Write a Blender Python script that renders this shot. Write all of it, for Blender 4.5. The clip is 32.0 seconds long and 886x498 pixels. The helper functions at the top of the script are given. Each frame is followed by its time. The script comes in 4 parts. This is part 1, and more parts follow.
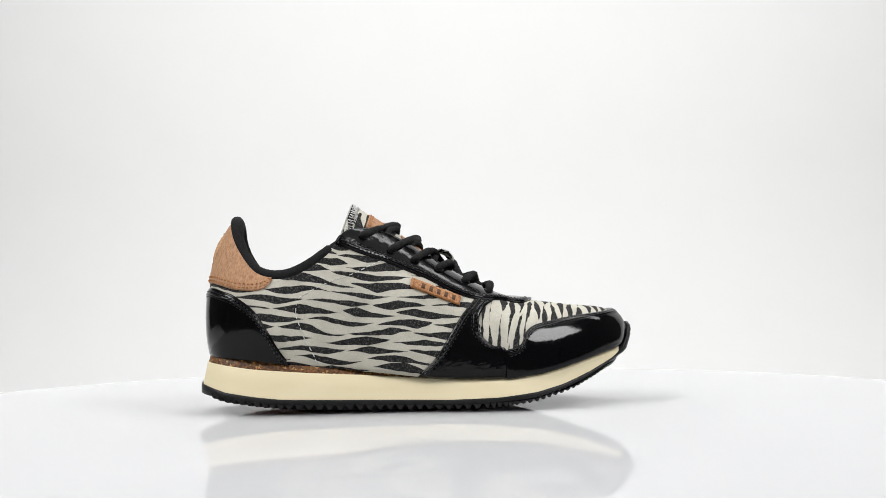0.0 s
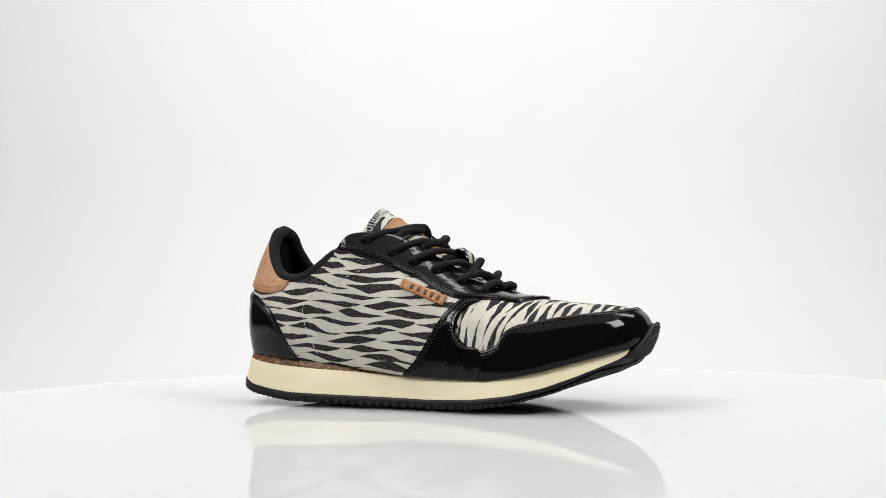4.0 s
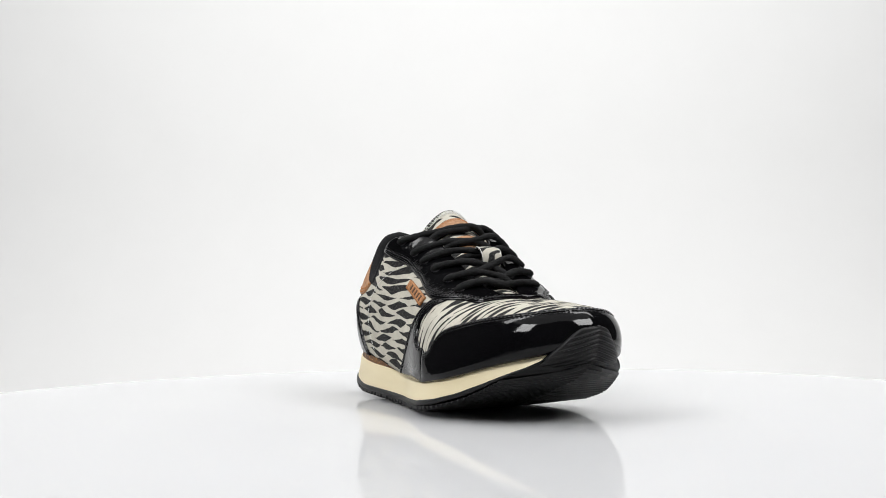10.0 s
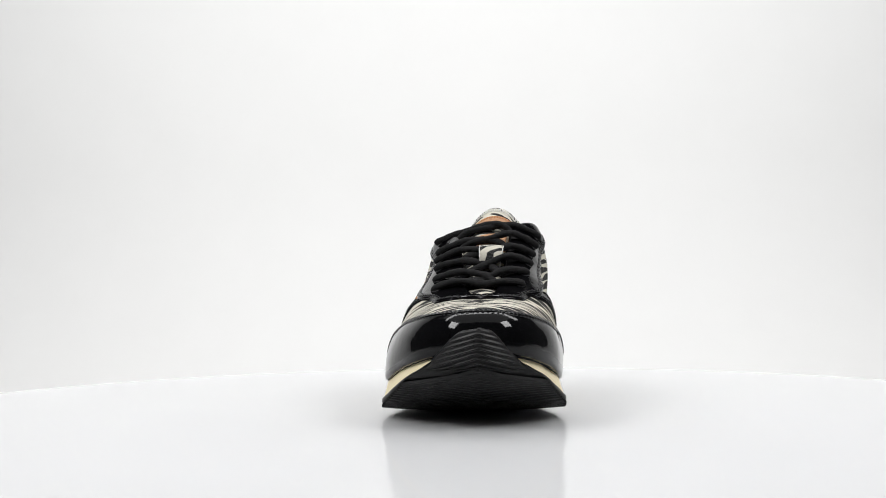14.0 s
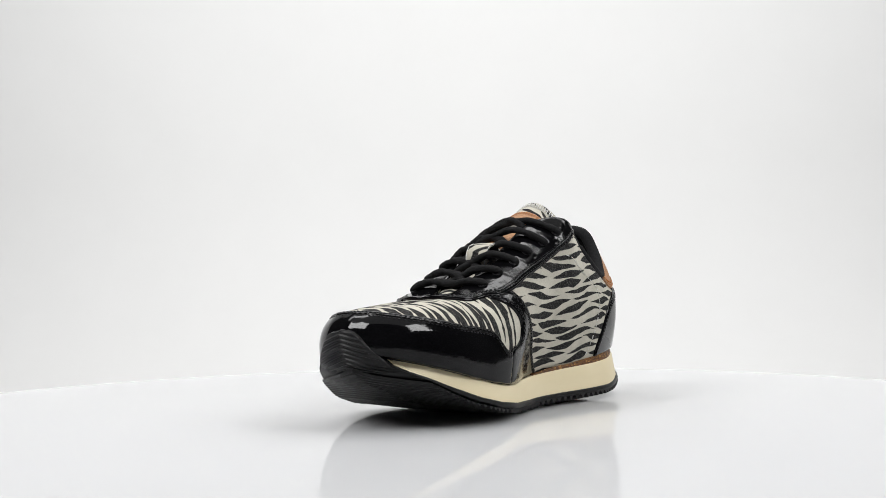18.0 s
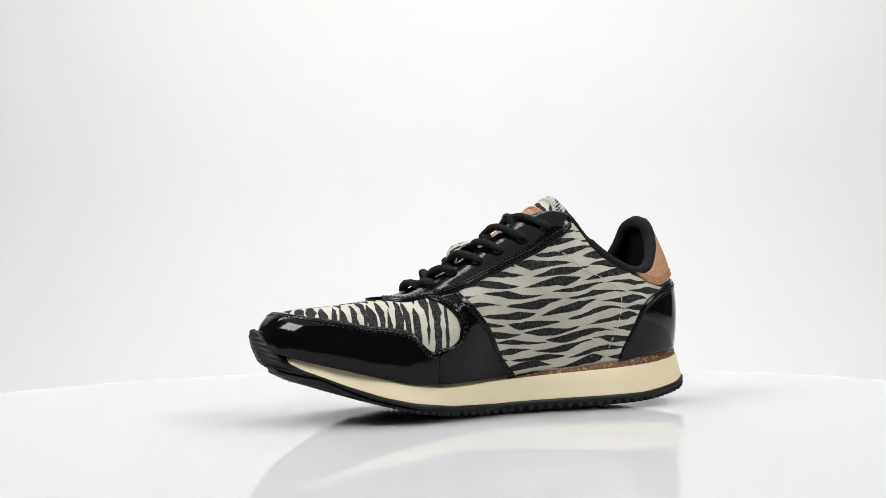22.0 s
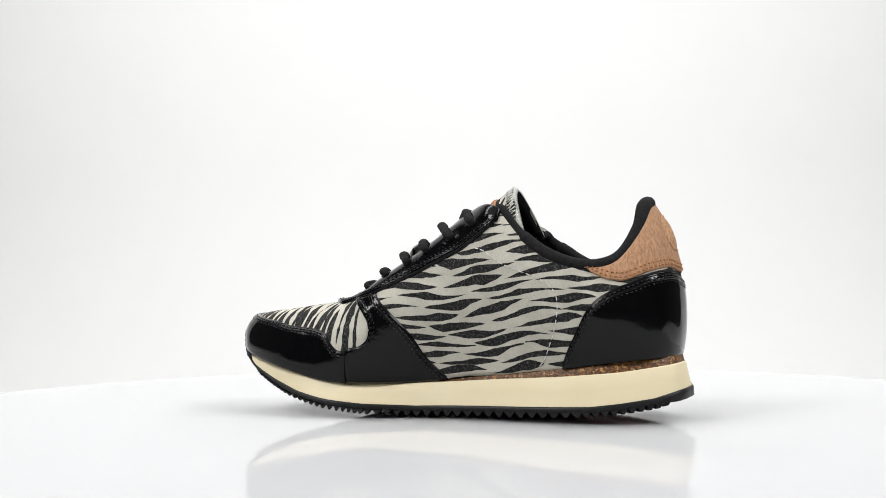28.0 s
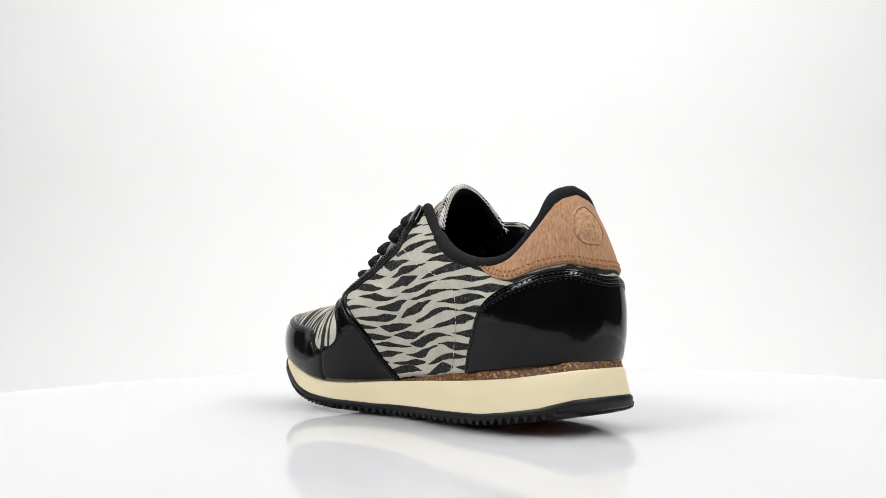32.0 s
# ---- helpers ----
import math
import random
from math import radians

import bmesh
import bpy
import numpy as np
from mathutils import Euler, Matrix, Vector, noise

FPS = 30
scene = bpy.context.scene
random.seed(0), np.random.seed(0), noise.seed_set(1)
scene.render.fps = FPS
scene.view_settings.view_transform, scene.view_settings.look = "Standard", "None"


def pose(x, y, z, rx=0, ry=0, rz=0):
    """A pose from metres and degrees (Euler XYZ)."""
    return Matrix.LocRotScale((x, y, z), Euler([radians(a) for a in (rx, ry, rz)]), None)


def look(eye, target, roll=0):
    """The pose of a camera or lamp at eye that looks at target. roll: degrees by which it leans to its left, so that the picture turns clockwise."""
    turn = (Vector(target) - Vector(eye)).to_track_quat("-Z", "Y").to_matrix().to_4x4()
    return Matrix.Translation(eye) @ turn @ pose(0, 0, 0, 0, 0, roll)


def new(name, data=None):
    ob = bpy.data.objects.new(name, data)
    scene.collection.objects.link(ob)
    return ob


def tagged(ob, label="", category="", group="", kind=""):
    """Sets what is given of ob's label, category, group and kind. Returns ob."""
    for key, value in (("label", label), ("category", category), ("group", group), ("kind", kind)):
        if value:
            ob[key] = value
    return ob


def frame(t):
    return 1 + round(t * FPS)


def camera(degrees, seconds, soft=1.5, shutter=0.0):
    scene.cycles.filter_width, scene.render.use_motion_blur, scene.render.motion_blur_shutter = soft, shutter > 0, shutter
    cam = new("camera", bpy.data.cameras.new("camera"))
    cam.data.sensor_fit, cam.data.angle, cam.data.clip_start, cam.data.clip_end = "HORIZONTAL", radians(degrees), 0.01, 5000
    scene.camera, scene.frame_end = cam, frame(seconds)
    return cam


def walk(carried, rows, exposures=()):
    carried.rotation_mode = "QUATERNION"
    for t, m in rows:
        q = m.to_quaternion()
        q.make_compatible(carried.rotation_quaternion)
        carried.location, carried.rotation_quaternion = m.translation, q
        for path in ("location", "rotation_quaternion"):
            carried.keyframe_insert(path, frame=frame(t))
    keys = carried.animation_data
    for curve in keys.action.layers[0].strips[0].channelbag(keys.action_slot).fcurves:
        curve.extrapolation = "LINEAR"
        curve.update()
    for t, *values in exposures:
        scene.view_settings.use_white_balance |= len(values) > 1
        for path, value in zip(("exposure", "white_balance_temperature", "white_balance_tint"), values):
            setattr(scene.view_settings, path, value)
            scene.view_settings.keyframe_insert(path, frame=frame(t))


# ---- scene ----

# ---- camera: stands still, low in front of the turntable ----
cam = camera(53.25, 32.0, soft=0.85)
EYE = Vector((0.0, -0.5620, 0.0597))
TILT, YAW = radians(4.08), radians(-0.124)
AIM = EYE + Vector((math.sin(YAW) * math.cos(TILT), math.cos(YAW) * math.cos(TILT), math.sin(TILT)))
EXPOSURES = ((0.0, 0.0), (14.5, 0.0), (17.0, -0.07), (18.0, -0.06), (18.9, 0.0), (24.1, 0.0), (24.9, 0.06), (32.0, 0.09))
walk(cam, [(0.0, look(EYE, AIM, -0.815)), (32.0, look(EYE, AIM, -0.815))], exposures=EXPOSURES)

# the shoe's turn on the table: seconds, degrees
TURN = ((0, 0.0), (2, -14.48), (4, -28.99), (6, -43.54), (8, -58.19), (10, -73.01), (12, -87.94), (14, -102.96), (16, -118.09),
        (18, -133.37), (20, -148.71), (22, -163.98), (24, -179.21), (26, -194.42), (28, -209.56), (30, -224.61), (32, -239.62))
AXIS_TURN, PIVOT_X, PIVOT_Y = 8.97, -0.1536, 0.0244

# ---- light: a white studio sweep under softboxes ----
world = bpy.data.worlds.new("studio_world")
scene.world = world
world.use_nodes = True
world.node_tree.nodes["Background"].inputs["Color"].default_value = (0.93, 0.96, 1.0, 1)
world.node_tree.nodes["Background"].inputs["Strength"].default_value = 0.25


def softbox(name, eye, target, width, height, watts, colour=(1, 1, 1)):
    data = bpy.data.lights.new(name, "AREA")
    data.shape, data.size, data.size_y, data.energy, data.color = "RECTANGLE", width, height, watts, colour
    lamp = new(name, data)
    lamp.matrix_world = look(eye, target)
    return lamp


softbox("overhead_softbox", (0.0, -0.15, 1.40), (0.0, -0.149, 0.0), 2.2, 1.6, 6.5)
softbox("left_softbox", (-1.05, -0.72, 1.20), (0.0, 0.0, 0.05), 0.64, 0.64, 19.5)
softbox("right_softbox", (1.1, -0.72, 1.20), (0.0, 0.0, 0.05), 0.60, 0.60, 17.0)
softbox("backdrop_lamp", (0.15, 0.45, 2.0), (0.12, 1.85, 0.22), 3.8, 0.5, 40.6)

# ---- materials ----


def material(name, colour, rough=0.5, metal=0.0):
    m = bpy.data.materials.new(name)
    m.use_nodes = True
    b = m.node_tree.nodes["Principled BSDF"]
    b.inputs["Base Color"].default_value = (*colour, 1)
    b.inputs["Roughness"].default_value, b.inputs["Metallic"].default_value = rough, metal
    return m


def node(m, kind, **sets):
    n = m.node_tree.nodes.new(kind)
    for k, v in sets.items():
        setattr(n, k, v)
    return n


def wire(m, a, b):
    m.node_tree.links.new(a, b)


def shader(m):
    return m.node_tree.nodes["Principled BSDF"]


def coords(m, scale, kind="Object"):
    tc, mp = node(m, "ShaderNodeTexCoord"), node(m, "ShaderNodeMapping")
    mp.inputs["Scale"].default_value = scale if isinstance(scale, tuple) else (scale, scale, scale)
    wire(m, tc.outputs[kind], mp.inputs["Vector"])
    return mp.outputs["Vector"]


def noise_tex(m, vec, scale, detail=4.0, rough=0.55):
    n = node(m, "ShaderNodeTexNoise")
    n.inputs["Scale"].default_value, n.inputs["Detail"].default_value, n.inputs["Roughness"].default_value = scale, detail, rough
    wire(m, vec, n.inputs["Vector"])
    return n.outputs["Fac"]


def ramp(m, fac, stops):
    r = node(m, "ShaderNodeValToRGB")
    while len(r.color_ramp.elements) < len(stops):
        r.color_ramp.elements.new(0.5)
    for e, (pos, col) in zip(r.color_ramp.elements, stops):
        e.position, e.color = pos, (*col, 1)
    wire(m, fac, r.inputs["Fac"])
    return r.outputs["Color"]


def bump(m, fac, strength, distance):
    b = node(m, "ShaderNodeBump")
    b.inputs["Strength"].default_value, b.inputs["Distance"].default_value = strength, distance
    wire(m, fac, b.inputs["Height"])
    wire(m, b.outputs["Normal"], shader(m).inputs["Normal"])


def calc(m, op, a, b=None, c=None):
    n = node(m, "ShaderNodeMath", operation=op)
    for i, v in enumerate((a, b, c)):
        if v is None:
            continue
        if isinstance(v, (int, float)):
            n.inputs[i].default_value = v
        else:
            wire(m, v, n.inputs[i])
    return n.outputs[0]


def mix(m, fac, a, b):
    n = node(m, "ShaderNodeMix", data_type="RGBA")
    wire(m, fac, n.inputs["Factor"])
    for i, v in ((6, a), (7, b)):
        if isinstance(v, tuple):
            n.inputs[i].default_value = (*v, 1)
        else:
            wire(m, v, n.inputs[i])
    return n.outputs[2]


def spindles(m, u, w, across, pitch, length, thick, offset):
    """One lattice of pointed dark spindles along u, in rows two pitches apart; returns how far a point lies inside one."""
    stretch = tuple(14.0 if i == across else 17.0 for i in range(3))
    sway = calc(m, "SUBTRACT", noise_tex(m, coords(m, stretch), 1.0, 1.0), 0.5)
    place = calc(m, "ADD", calc(m, "DIVIDE", w, 2 * pitch), calc(m, "MULTIPLY_ADD", sway, 1.3, 0.5 * offset))
    row = calc(m, "FLOOR", place)
    frac = calc(m, "SUBTRACT", place, row)
    dice = node(m, "ShaderNodeTexWhiteNoise", noise_dimensions="1D")
    wire(m, calc(m, "MULTIPLY_ADD", row, 1.37, 7.1 * offset), dice.inputs["W"])
    shift = calc(m, "MULTIPLY_ADD", dice.outputs["Value"], 0.8, 0.5 * offset)
    warp = calc(m, "SUBTRACT", noise_tex(m, coords(m, tuple(70.0 if i == across else 16.0 for i in range(3))), 1.0, 1.0), 0.5)
    run = calc(m, "ADD", calc(m, "ADD", calc(m, "DIVIDE", u, length), shift), calc(m, "MULTIPLY", warp, 0.7))
    cell = calc(m, "FLOOR", run)
    phase = calc(m, "SUBTRACT", run, cell)
    luck = node(m, "ShaderNodeTexWhiteNoise", noise_dimensions="2D")
    both = node(m, "ShaderNodeCombineXYZ")
    wire(m, row, both.inputs[0])
    wire(m, calc(m, "ADD", cell, 0.37 + 11.0 * offset), both.inputs[1])
    wire(m, both.outputs[0], luck.inputs["Vector"])
    pick = node(m, "ShaderNodeSeparateColor")
    wire(m, luck.outputs["Color"], pick.inputs[0])
    peak = calc(m, "MULTIPLY_ADD", pick.outputs[0], 0.5, 0.25)
    blade = calc(m, "MINIMUM", calc(m, "DIVIDE", phase, peak), calc(m, "DIVIDE", calc(m, "SUBTRACT", 1.0, phase), calc(m, "SUBTRACT", 1.0, peak)))
    half = calc(m, "MULTIPLY_ADD", calc(m, "POWER", blade, 0.85), calc(m, "MULTIPLY_ADD", pick.outputs[1], 0.12, thick - 0.06), -0.008)
    wave = calc(m, "MULTIPLY", calc(m, "SINE", calc(m, "MULTIPLY", phase, 2 * math.pi)), calc(m, "MULTIPLY_ADD", pick.outputs[2], 0.16, -0.05))
    slope = calc(m, "MULTIPLY", calc(m, "SUBTRACT", phase, 0.5), calc(m, "MULTIPLY_ADD", pick.outputs[0], 0.5, -0.25))
    dist = calc(m, "ABSOLUTE", calc(m, "SUBTRACT", frac, calc(m, "ADD", calc(m, "ADD", wave, slope), 0.5)))
    return calc(m, "SUBTRACT", half, dist)


def zebra(name, across, along, pitch, lean, length, thick, ragged=0.15):
    """Printed suede: interleaved rows of dark spindles that taper to points, on a pale ground."""
    m = material(name, (0.5, 0.5, 0.46), 0.85)
    tc, sep = node(m, "ShaderNodeTexCoord"), node(m, "ShaderNodeSeparateXYZ")
    wire(m, tc.outputs["Object"], sep.inputs[0])
    u = sep.outputs[along]
    w = calc(m, "ADD", sep.outputs[across], calc(m, "MULTIPLY", u, lean))
    inside = calc(m, "MAXIMUM", spindles(m, u, w, across, pitch, length, thick, 0), spindles(m, u, w, across, pitch, length, thick, 1))
    fray = calc(m, "MULTIPLY", calc(m, "SUBTRACT", noise_tex(m, coords(m, 420.0), 1.0, 3.0), 0.5), 0.035)
    jag = calc(m, "SUBTRACT", noise_tex(m, coords(m, tuple(190.0 if i == across else 110.0 for i in range(3))), 1.0, 1.0), 0.5)
    fray = calc(m, "MULTIPLY_ADD", jag, ragged, fray)
    edge = ramp(m, calc(m, "MULTIPLY_ADD", calc(m, "ADD", inside, fray), 8.0, 0.5), ((0.40, (0, 0, 0)), (0.60, (1, 1, 1))))
    grain = noise_tex(m, coords(m, 900.0), 1.0, 3.0, 0.75)
    soil = noise_tex(m, coords(m, 70.0), 1.0, 4.0)
    pale = mix(m, calc(m, "MULTIPLY_ADD", grain, 0.7, calc(m, "MULTIPLY_ADD", soil, 0.8, -0.35)), (0.70, 0.67, 0.58), (0.30, 0.285, 0.24))
    dark = ramp(m, grain, ((0.36, (0.008, 0.008, 0.0085)), (0.54, (0.026, 0.026, 0.026)), (0.72, (0.12, 0.118, 0.114))))
    wire(m, mix(m, edge, pale, dark), shader(m).inputs["Base Color"])
    shader(m).inputs["Specular IOR Level"].default_value = 0.15
    bump(m, grain, 0.35, 0.0004)
    return m


def patent(name, crinkle):
    m = material(name, (0.003, 0.003, 0.0035), 0.045)
    dust = noise_tex(m, coords(m, 260.0), 1.0, 5.0, 0.7)
    wire(m, ramp(m, dust, ((0.35, (0.05, 0.05, 0.05)), (0.8, (0.12, 0.12, 0.12)))), shader(m).inputs["Roughness"])
    swell, crease = noise_tex(m, coords(m, 36.0), 1.0, 1.5), noise_tex(m, coords(m, 150.0), 1.0, 3.0, 0.6)
    bump(m, calc(m, "ADD", swell, calc(m, "MULTIPLY", crease, crinkle)), 0.36, 0.0022)
    shader(m).inputs["IOR"].default_value = 1.35
    return m


def orange_leather():
    """Thick orange-brown leather with dark pores."""
    m = material("orange_leather", (0.42, 0.2, 0.07), 0.6)
    pore = noise_tex(m, coords(m, 750.0), 1.0, 4.0, 0.75)
    blot = noise_tex(m, coords(m, 110.0), 1.0, 3.0)
    skin_tone = ramp(m, pore, ((0.34, (0.12, 0.045, 0.014)), (0.5, (0.43, 0.19, 0.07)), (0.72, (0.62, 0.33, 0.14))))
    wire(m, mix(m, calc(m, "MULTIPLY", blot, 0.6), skin_tone, (0.36, 0.155, 0.055)), shader(m).inputs["Base Color"])
    bump(m, pore, 0.5, 0.0006)
    return m


def tan_suede():
    m = material("tan_leather", (0.4, 0.22, 0.12), 0.75)
    hair = noise_tex(m, coords(m, (900.0, 900.0, 70.0)), 1.0, 4.0, 0.65)
    blot = noise_tex(m, coords(m, 60.0), 1.0, 3.0)
    fur = ramp(m, hair, ((0.3, (0.23, 0.105, 0.045)), (0.55, (0.43, 0.235, 0.125)), (0.8, (0.60, 0.37, 0.21))))
    wire(m, mix(m, calc(m, "MULTIPLY", blot, 0.5), fur, (0.43, 0.23, 0.12)), shader(m).inputs["Base Color"])
    bump(m, hair, 0.4, 0.0006)
    return m


def cork():
    m = material("cork", (0.12, 0.055, 0.012), 0.55)
    vor = node(m, "ShaderNodeTexVoronoi")
    vor.inputs["Scale"].default_value = 1.0
    wire(m, coords(m, (850.0, 850.0, 1000.0)), vor.inputs["Vector"])
    sep = node(m, "ShaderNodeSeparateColor")
    wire(m, vor.outputs["Color"], sep.inputs[0])
    fine = noise_tex(m, coords(m, 700.0), 1.0, 4.0, 0.7)
    both = calc(m, "ADD", calc(m, "MULTIPLY", sep.outputs[0], 0.6), calc(m, "MULTIPLY", fine, 0.5))
    wire(m, ramp(m, both, ((0.3, (0.045, 0.015, 0.003)), (0.55, (0.125, 0.046, 0.008)), (0.76, (0.19, 0.080, 0.016)), (0.84, (0.46, 0.24, 0.07)))), shader(m).inputs["Base Color"])
    bump(m, both, 0.4, 0.0006)
    return m


def foam():
    m = material("cream_foam", (0.76, 0.66, 0.45), 0.55)
    grain, blot = noise_tex(m, coords(m, 900.0), 1.0, 3.0), noise_tex(m, coords(m, (25.0, 25.0, 90.0)), 1.0, 5.0)
    wire(m, ramp(m, blot, ((0.3, (0.775, 0.67, 0.44)), (0.7, (0.82, 0.72, 0.495)))), shader(m).inputs["Base Color"])
    bump(m, grain, 0.12, 0.0003)
    return m


def rubber():
    m = material("black_rubber", (0.008, 0.008, 0.009), 0.45)
    blot = noise_tex(m, coords(m, 160.0), 1.0, 5.0, 0.7)
    wire(m, ramp(m, blot, ((0.3, (0.005, 0.005, 0.0053)), (0.75, (0.013, 0.013, 0.0135)))), shader(m).inputs["Base Color"])
    bump(m, noise_tex(m, coords(m, 1500.0), 1.0, 2.0), 0.15, 0.0003)
    shader(m).inputs["Specular IOR Level"].default_value = 0.3
    return m


def cloth(name, colour, rib, relief=0.0006):
    m = material(name, colour, 0.9)
    weave = noise_tex(m, coords(m, rib), 1.0, 3.0, 0.7)
    dim, lit = tuple(c * 0.55 for c in colour), tuple(c * 1.5 for c in colour)
    wire(m, ramp(m, weave, ((0.3, dim), (0.75, lit))), shader(m).inputs["Base Color"])
    shader(m).inputs["Specular IOR Level"].default_value = 0.2
    bump(m, weave, 0.6, relief)
    return m


def white_gloss(name, colour, rough, mottled):
    m = material(name, colour, rough)
    blot = noise_tex(m, coords(m, 6.0), 1.0, 4.0)
    near = tuple(c * (1 - mottled) for c in colour)
    wire(m, ramp(m, blot, ((0.3, near), (0.7, colour))), shader(m).inputs["Base Color"])
    return m


def acrylic():
    """White acrylic: a matt body under a clear, mirror-smooth face."""
    m = white_gloss("white_acrylic", (0.448, 0.452, 0.459), 0.9, 0.01)
    body = shader(m)
    body.inputs["Specular IOR Level"].default_value = 0.0
    body.inputs["Subsurface Weight"].default_value, body.inputs["Subsurface Scale"].default_value = 1.0, 0.08
    body.inputs["Subsurface Radius"].default_value = (1.0, 1.0, 1.0)
    face, both = node(m, "ShaderNodeBsdfGlossy"), node(m, "ShaderNodeMixShader")
    face.inputs["Roughness"].default_value, face.inputs["Color"].default_value = 0.006, (1, 1, 1, 1)
    rim = node(m, "ShaderNodeFresnel")
    rim.inputs["IOR"].default_value = 1.45
    wire(m, calc(m, "MULTIPLY", rim.outputs[0], 0.53), both.inputs[0])
    wire(m, body.outputs[0], both.inputs[1])
    wire(m, face.outputs[0], both.inputs[2])
    wire(m, both.outputs[0], m.node_tree.nodes["Material Output"].inputs["Surface"])
    return m


ZEBRA_SIDE = zebra("zebra_suede_side", 2, 0, 0.0055, 0.05, 0.040, 0.222)
ZEBRA_TOP = zebra("zebra_suede_top", 0, 1, 0.0056, -0.25, 0.034, 0.235, 0.26)
ZEBRA_FINE = zebra("zebra_suede_strap", 0, 1, 0.0044, 0.2, 0.03, 0.22)
PATENT, PATENT_CREASED = patent("black_patent", 0.11), patent("black_patent_creased", 0.40)
TAN, CORK, FOAM, RUBBER = tan_suede(), cork(), foam(), rubber()
COLLAR = cloth("black_terry", (0.011, 0.011, 0.012), (700.0, 700.0, 700.0))
LACE = cloth("black_cord", (0.013, 0.013, 0.0135), (900.0, 420.0, 900.0), 0.0022)
LINING = cloth("black_lining", (0.006, 0.006, 0.0065), (900.0, 900.0, 900.0))
BLACK_THREAD = cloth("black_thread", (0.008, 0.008, 0.010), (1800.0, 1800.0, 1800.0))
shader(BLACK_THREAD).inputs["Roughness"].default_value = 0.4
shader(BLACK_THREAD).inputs["Specular IOR Level"].default_value = 0.45
WHITE_THREAD = cloth("white_thread", (0.72, 0.72, 0.70), (1800.0, 1800.0, 1800.0))
ORANGE_THREAD = cloth("orange_thread", (0.46, 0.20, 0.075), (1800.0, 1800.0, 1800.0))
PRESSED_TAN = cloth("pressed_tan", (0.47, 0.275, 0.155), (500.0, 500.0, 500.0), 0.0002)
EMBOSS = material("pressed_brown", (0.10, 0.045, 0.018), 0.7)
RED_LABEL = material("orange_red_label", (0.75, 0.10, 0.03), 0.5)
ORANGE_LEATHER = orange_leather()
TABLE_WHITE = acrylic()
DARK_WALL = white_gloss("dark_studio_wall", (0.035, 0.035, 0.036), 0.9, 0.2)
PAPER = white_gloss("white_paper", (0.82, 0.82, 0.815), 0.8, 0.015)

# ---- shaping helpers ----


def part(name, bm, mat, parent, label="", smooth=True, shade_angle=None):
    mesh = bpy.data.meshes.new(name)
    bmesh.ops.recalc_face_normals(bm, faces=bm.faces)
    bm.to_mesh(mesh)
    bm.free()
    mesh.materials.append(mat)
    if smooth:
        mesh.polygons.foreach_set("use_smooth", [True] * len(mesh.polygons))
    ob = new(name, mesh)
    ob.parent = parent
    if label:
        ob["label"] = label
    return ob


def table(rows, x):
    """A smooth reading of the rows (x, value, ...) at x."""
    if x <= rows[0][0]:
        return rows[0][1]
    for (a, va), (b, vb) in zip(rows, rows[1:]):
        if x <= b:
            return va + (vb - va) * (x - a) / (b - a)
    return rows[-1][1]


def spline(points, t):
    """Catmull-Rom through the points, t from 0 to 1 over equal spans."""
    n = len(points) - 1
    k = min(int(t * n), n - 1)
    f = t * n - k
    p1, p2 = points[k], points[k + 1]
    p0 = points[k - 1] if k else p1 * 2 - p2
    p3 = points[k + 2] if k + 2 <= n else p2 * 2 - p1
    return 0.5 * ((2 * p1) + (p2 - p0) * f + (2 * p0 - 5 * p1 + 4 * p2 - p3) * f * f + (3 * p1 - p0 - 3 * p2 + p3) * f ** 3)


# ---- the upper's hull: side -1 bears the tag, side +1 is the arch side ----
# foot line x, y and top line x, y, z, in millimetres, from the heel's middle to the toe's middle
OUTER_HULL = ((7.4, 0, 19.5, 0, 117.8), (9.2, 14.4, 21, 13, 113.3), (17, 27.2, 25, 22, 100.5), (34, 34.5, 36, 30, 85), (55, 37.6, 52, 34, 82), (75, 39.8, 70, 37, 90),
         (95, 42, 84, 36.5, 102.5), (108, 44, 93, 31, 111.5), (125, 46, 118, 17, 109.5), (150, 49, 146, 13.5, 93.5), (175, 54, 172, 11, 78),
         (195, 55.5, 191, 7, 69.5), (215, 52.5, 203, 0, 68), (240, 43, 214, 0, 66.5), (262, 30, 224, 0, 64.5), (274, 14, 232, 0, 63.5), (277.5, 0, 236, 0, 63))
INNER_HULL = ((7.4, 0, 19.5, 0, 117.8), (9.2, 13.4, 21, 13, 113.3), (17, 25.4, 25, 22, 100.5), (34, 32.2, 36, 31, 85), (55, 34.8, 52, 37, 82), (75, 34.6, 71, 40, 88.5),
        (95, 32, 86, 38, 100), (108, 28.5, 102, 33.5, 118), (125, 26.5, 121, 19.5, 115.5), (150, 29, 146, 14.5, 98.5), (175, 38.5, 172, 11.5, 81.0),
        (195, 43, 191, 7, 69.5), (215, 42, 203, 0, 68), (240, 37.4, 214, 0, 66.5), (262, 27.0, 224, 0, 64.5), (274, 14, 232, 0, 63.5), (277.5, 0, 236, 0, 63))
HULL = {-1: OUTER_HULL, 1: INNER_HULL}
FOOT_Z = ((0, .035), (.034, .032), (.057, .0293), (.084, .0268), (.1, .0248), (.118, .0228), (.132, .021), (.158, .0192), (.187, .0190),
          (.208, .0215), (.223, .0248), (.241, .0296), (.259, .0342), (.277, .0395), (.280, .0402))
ROWS = 16
FOOT_PTS = {side: [Vector((r[0], r[1])) * 0.001 for r in rows] for side, rows in HULL.items()}
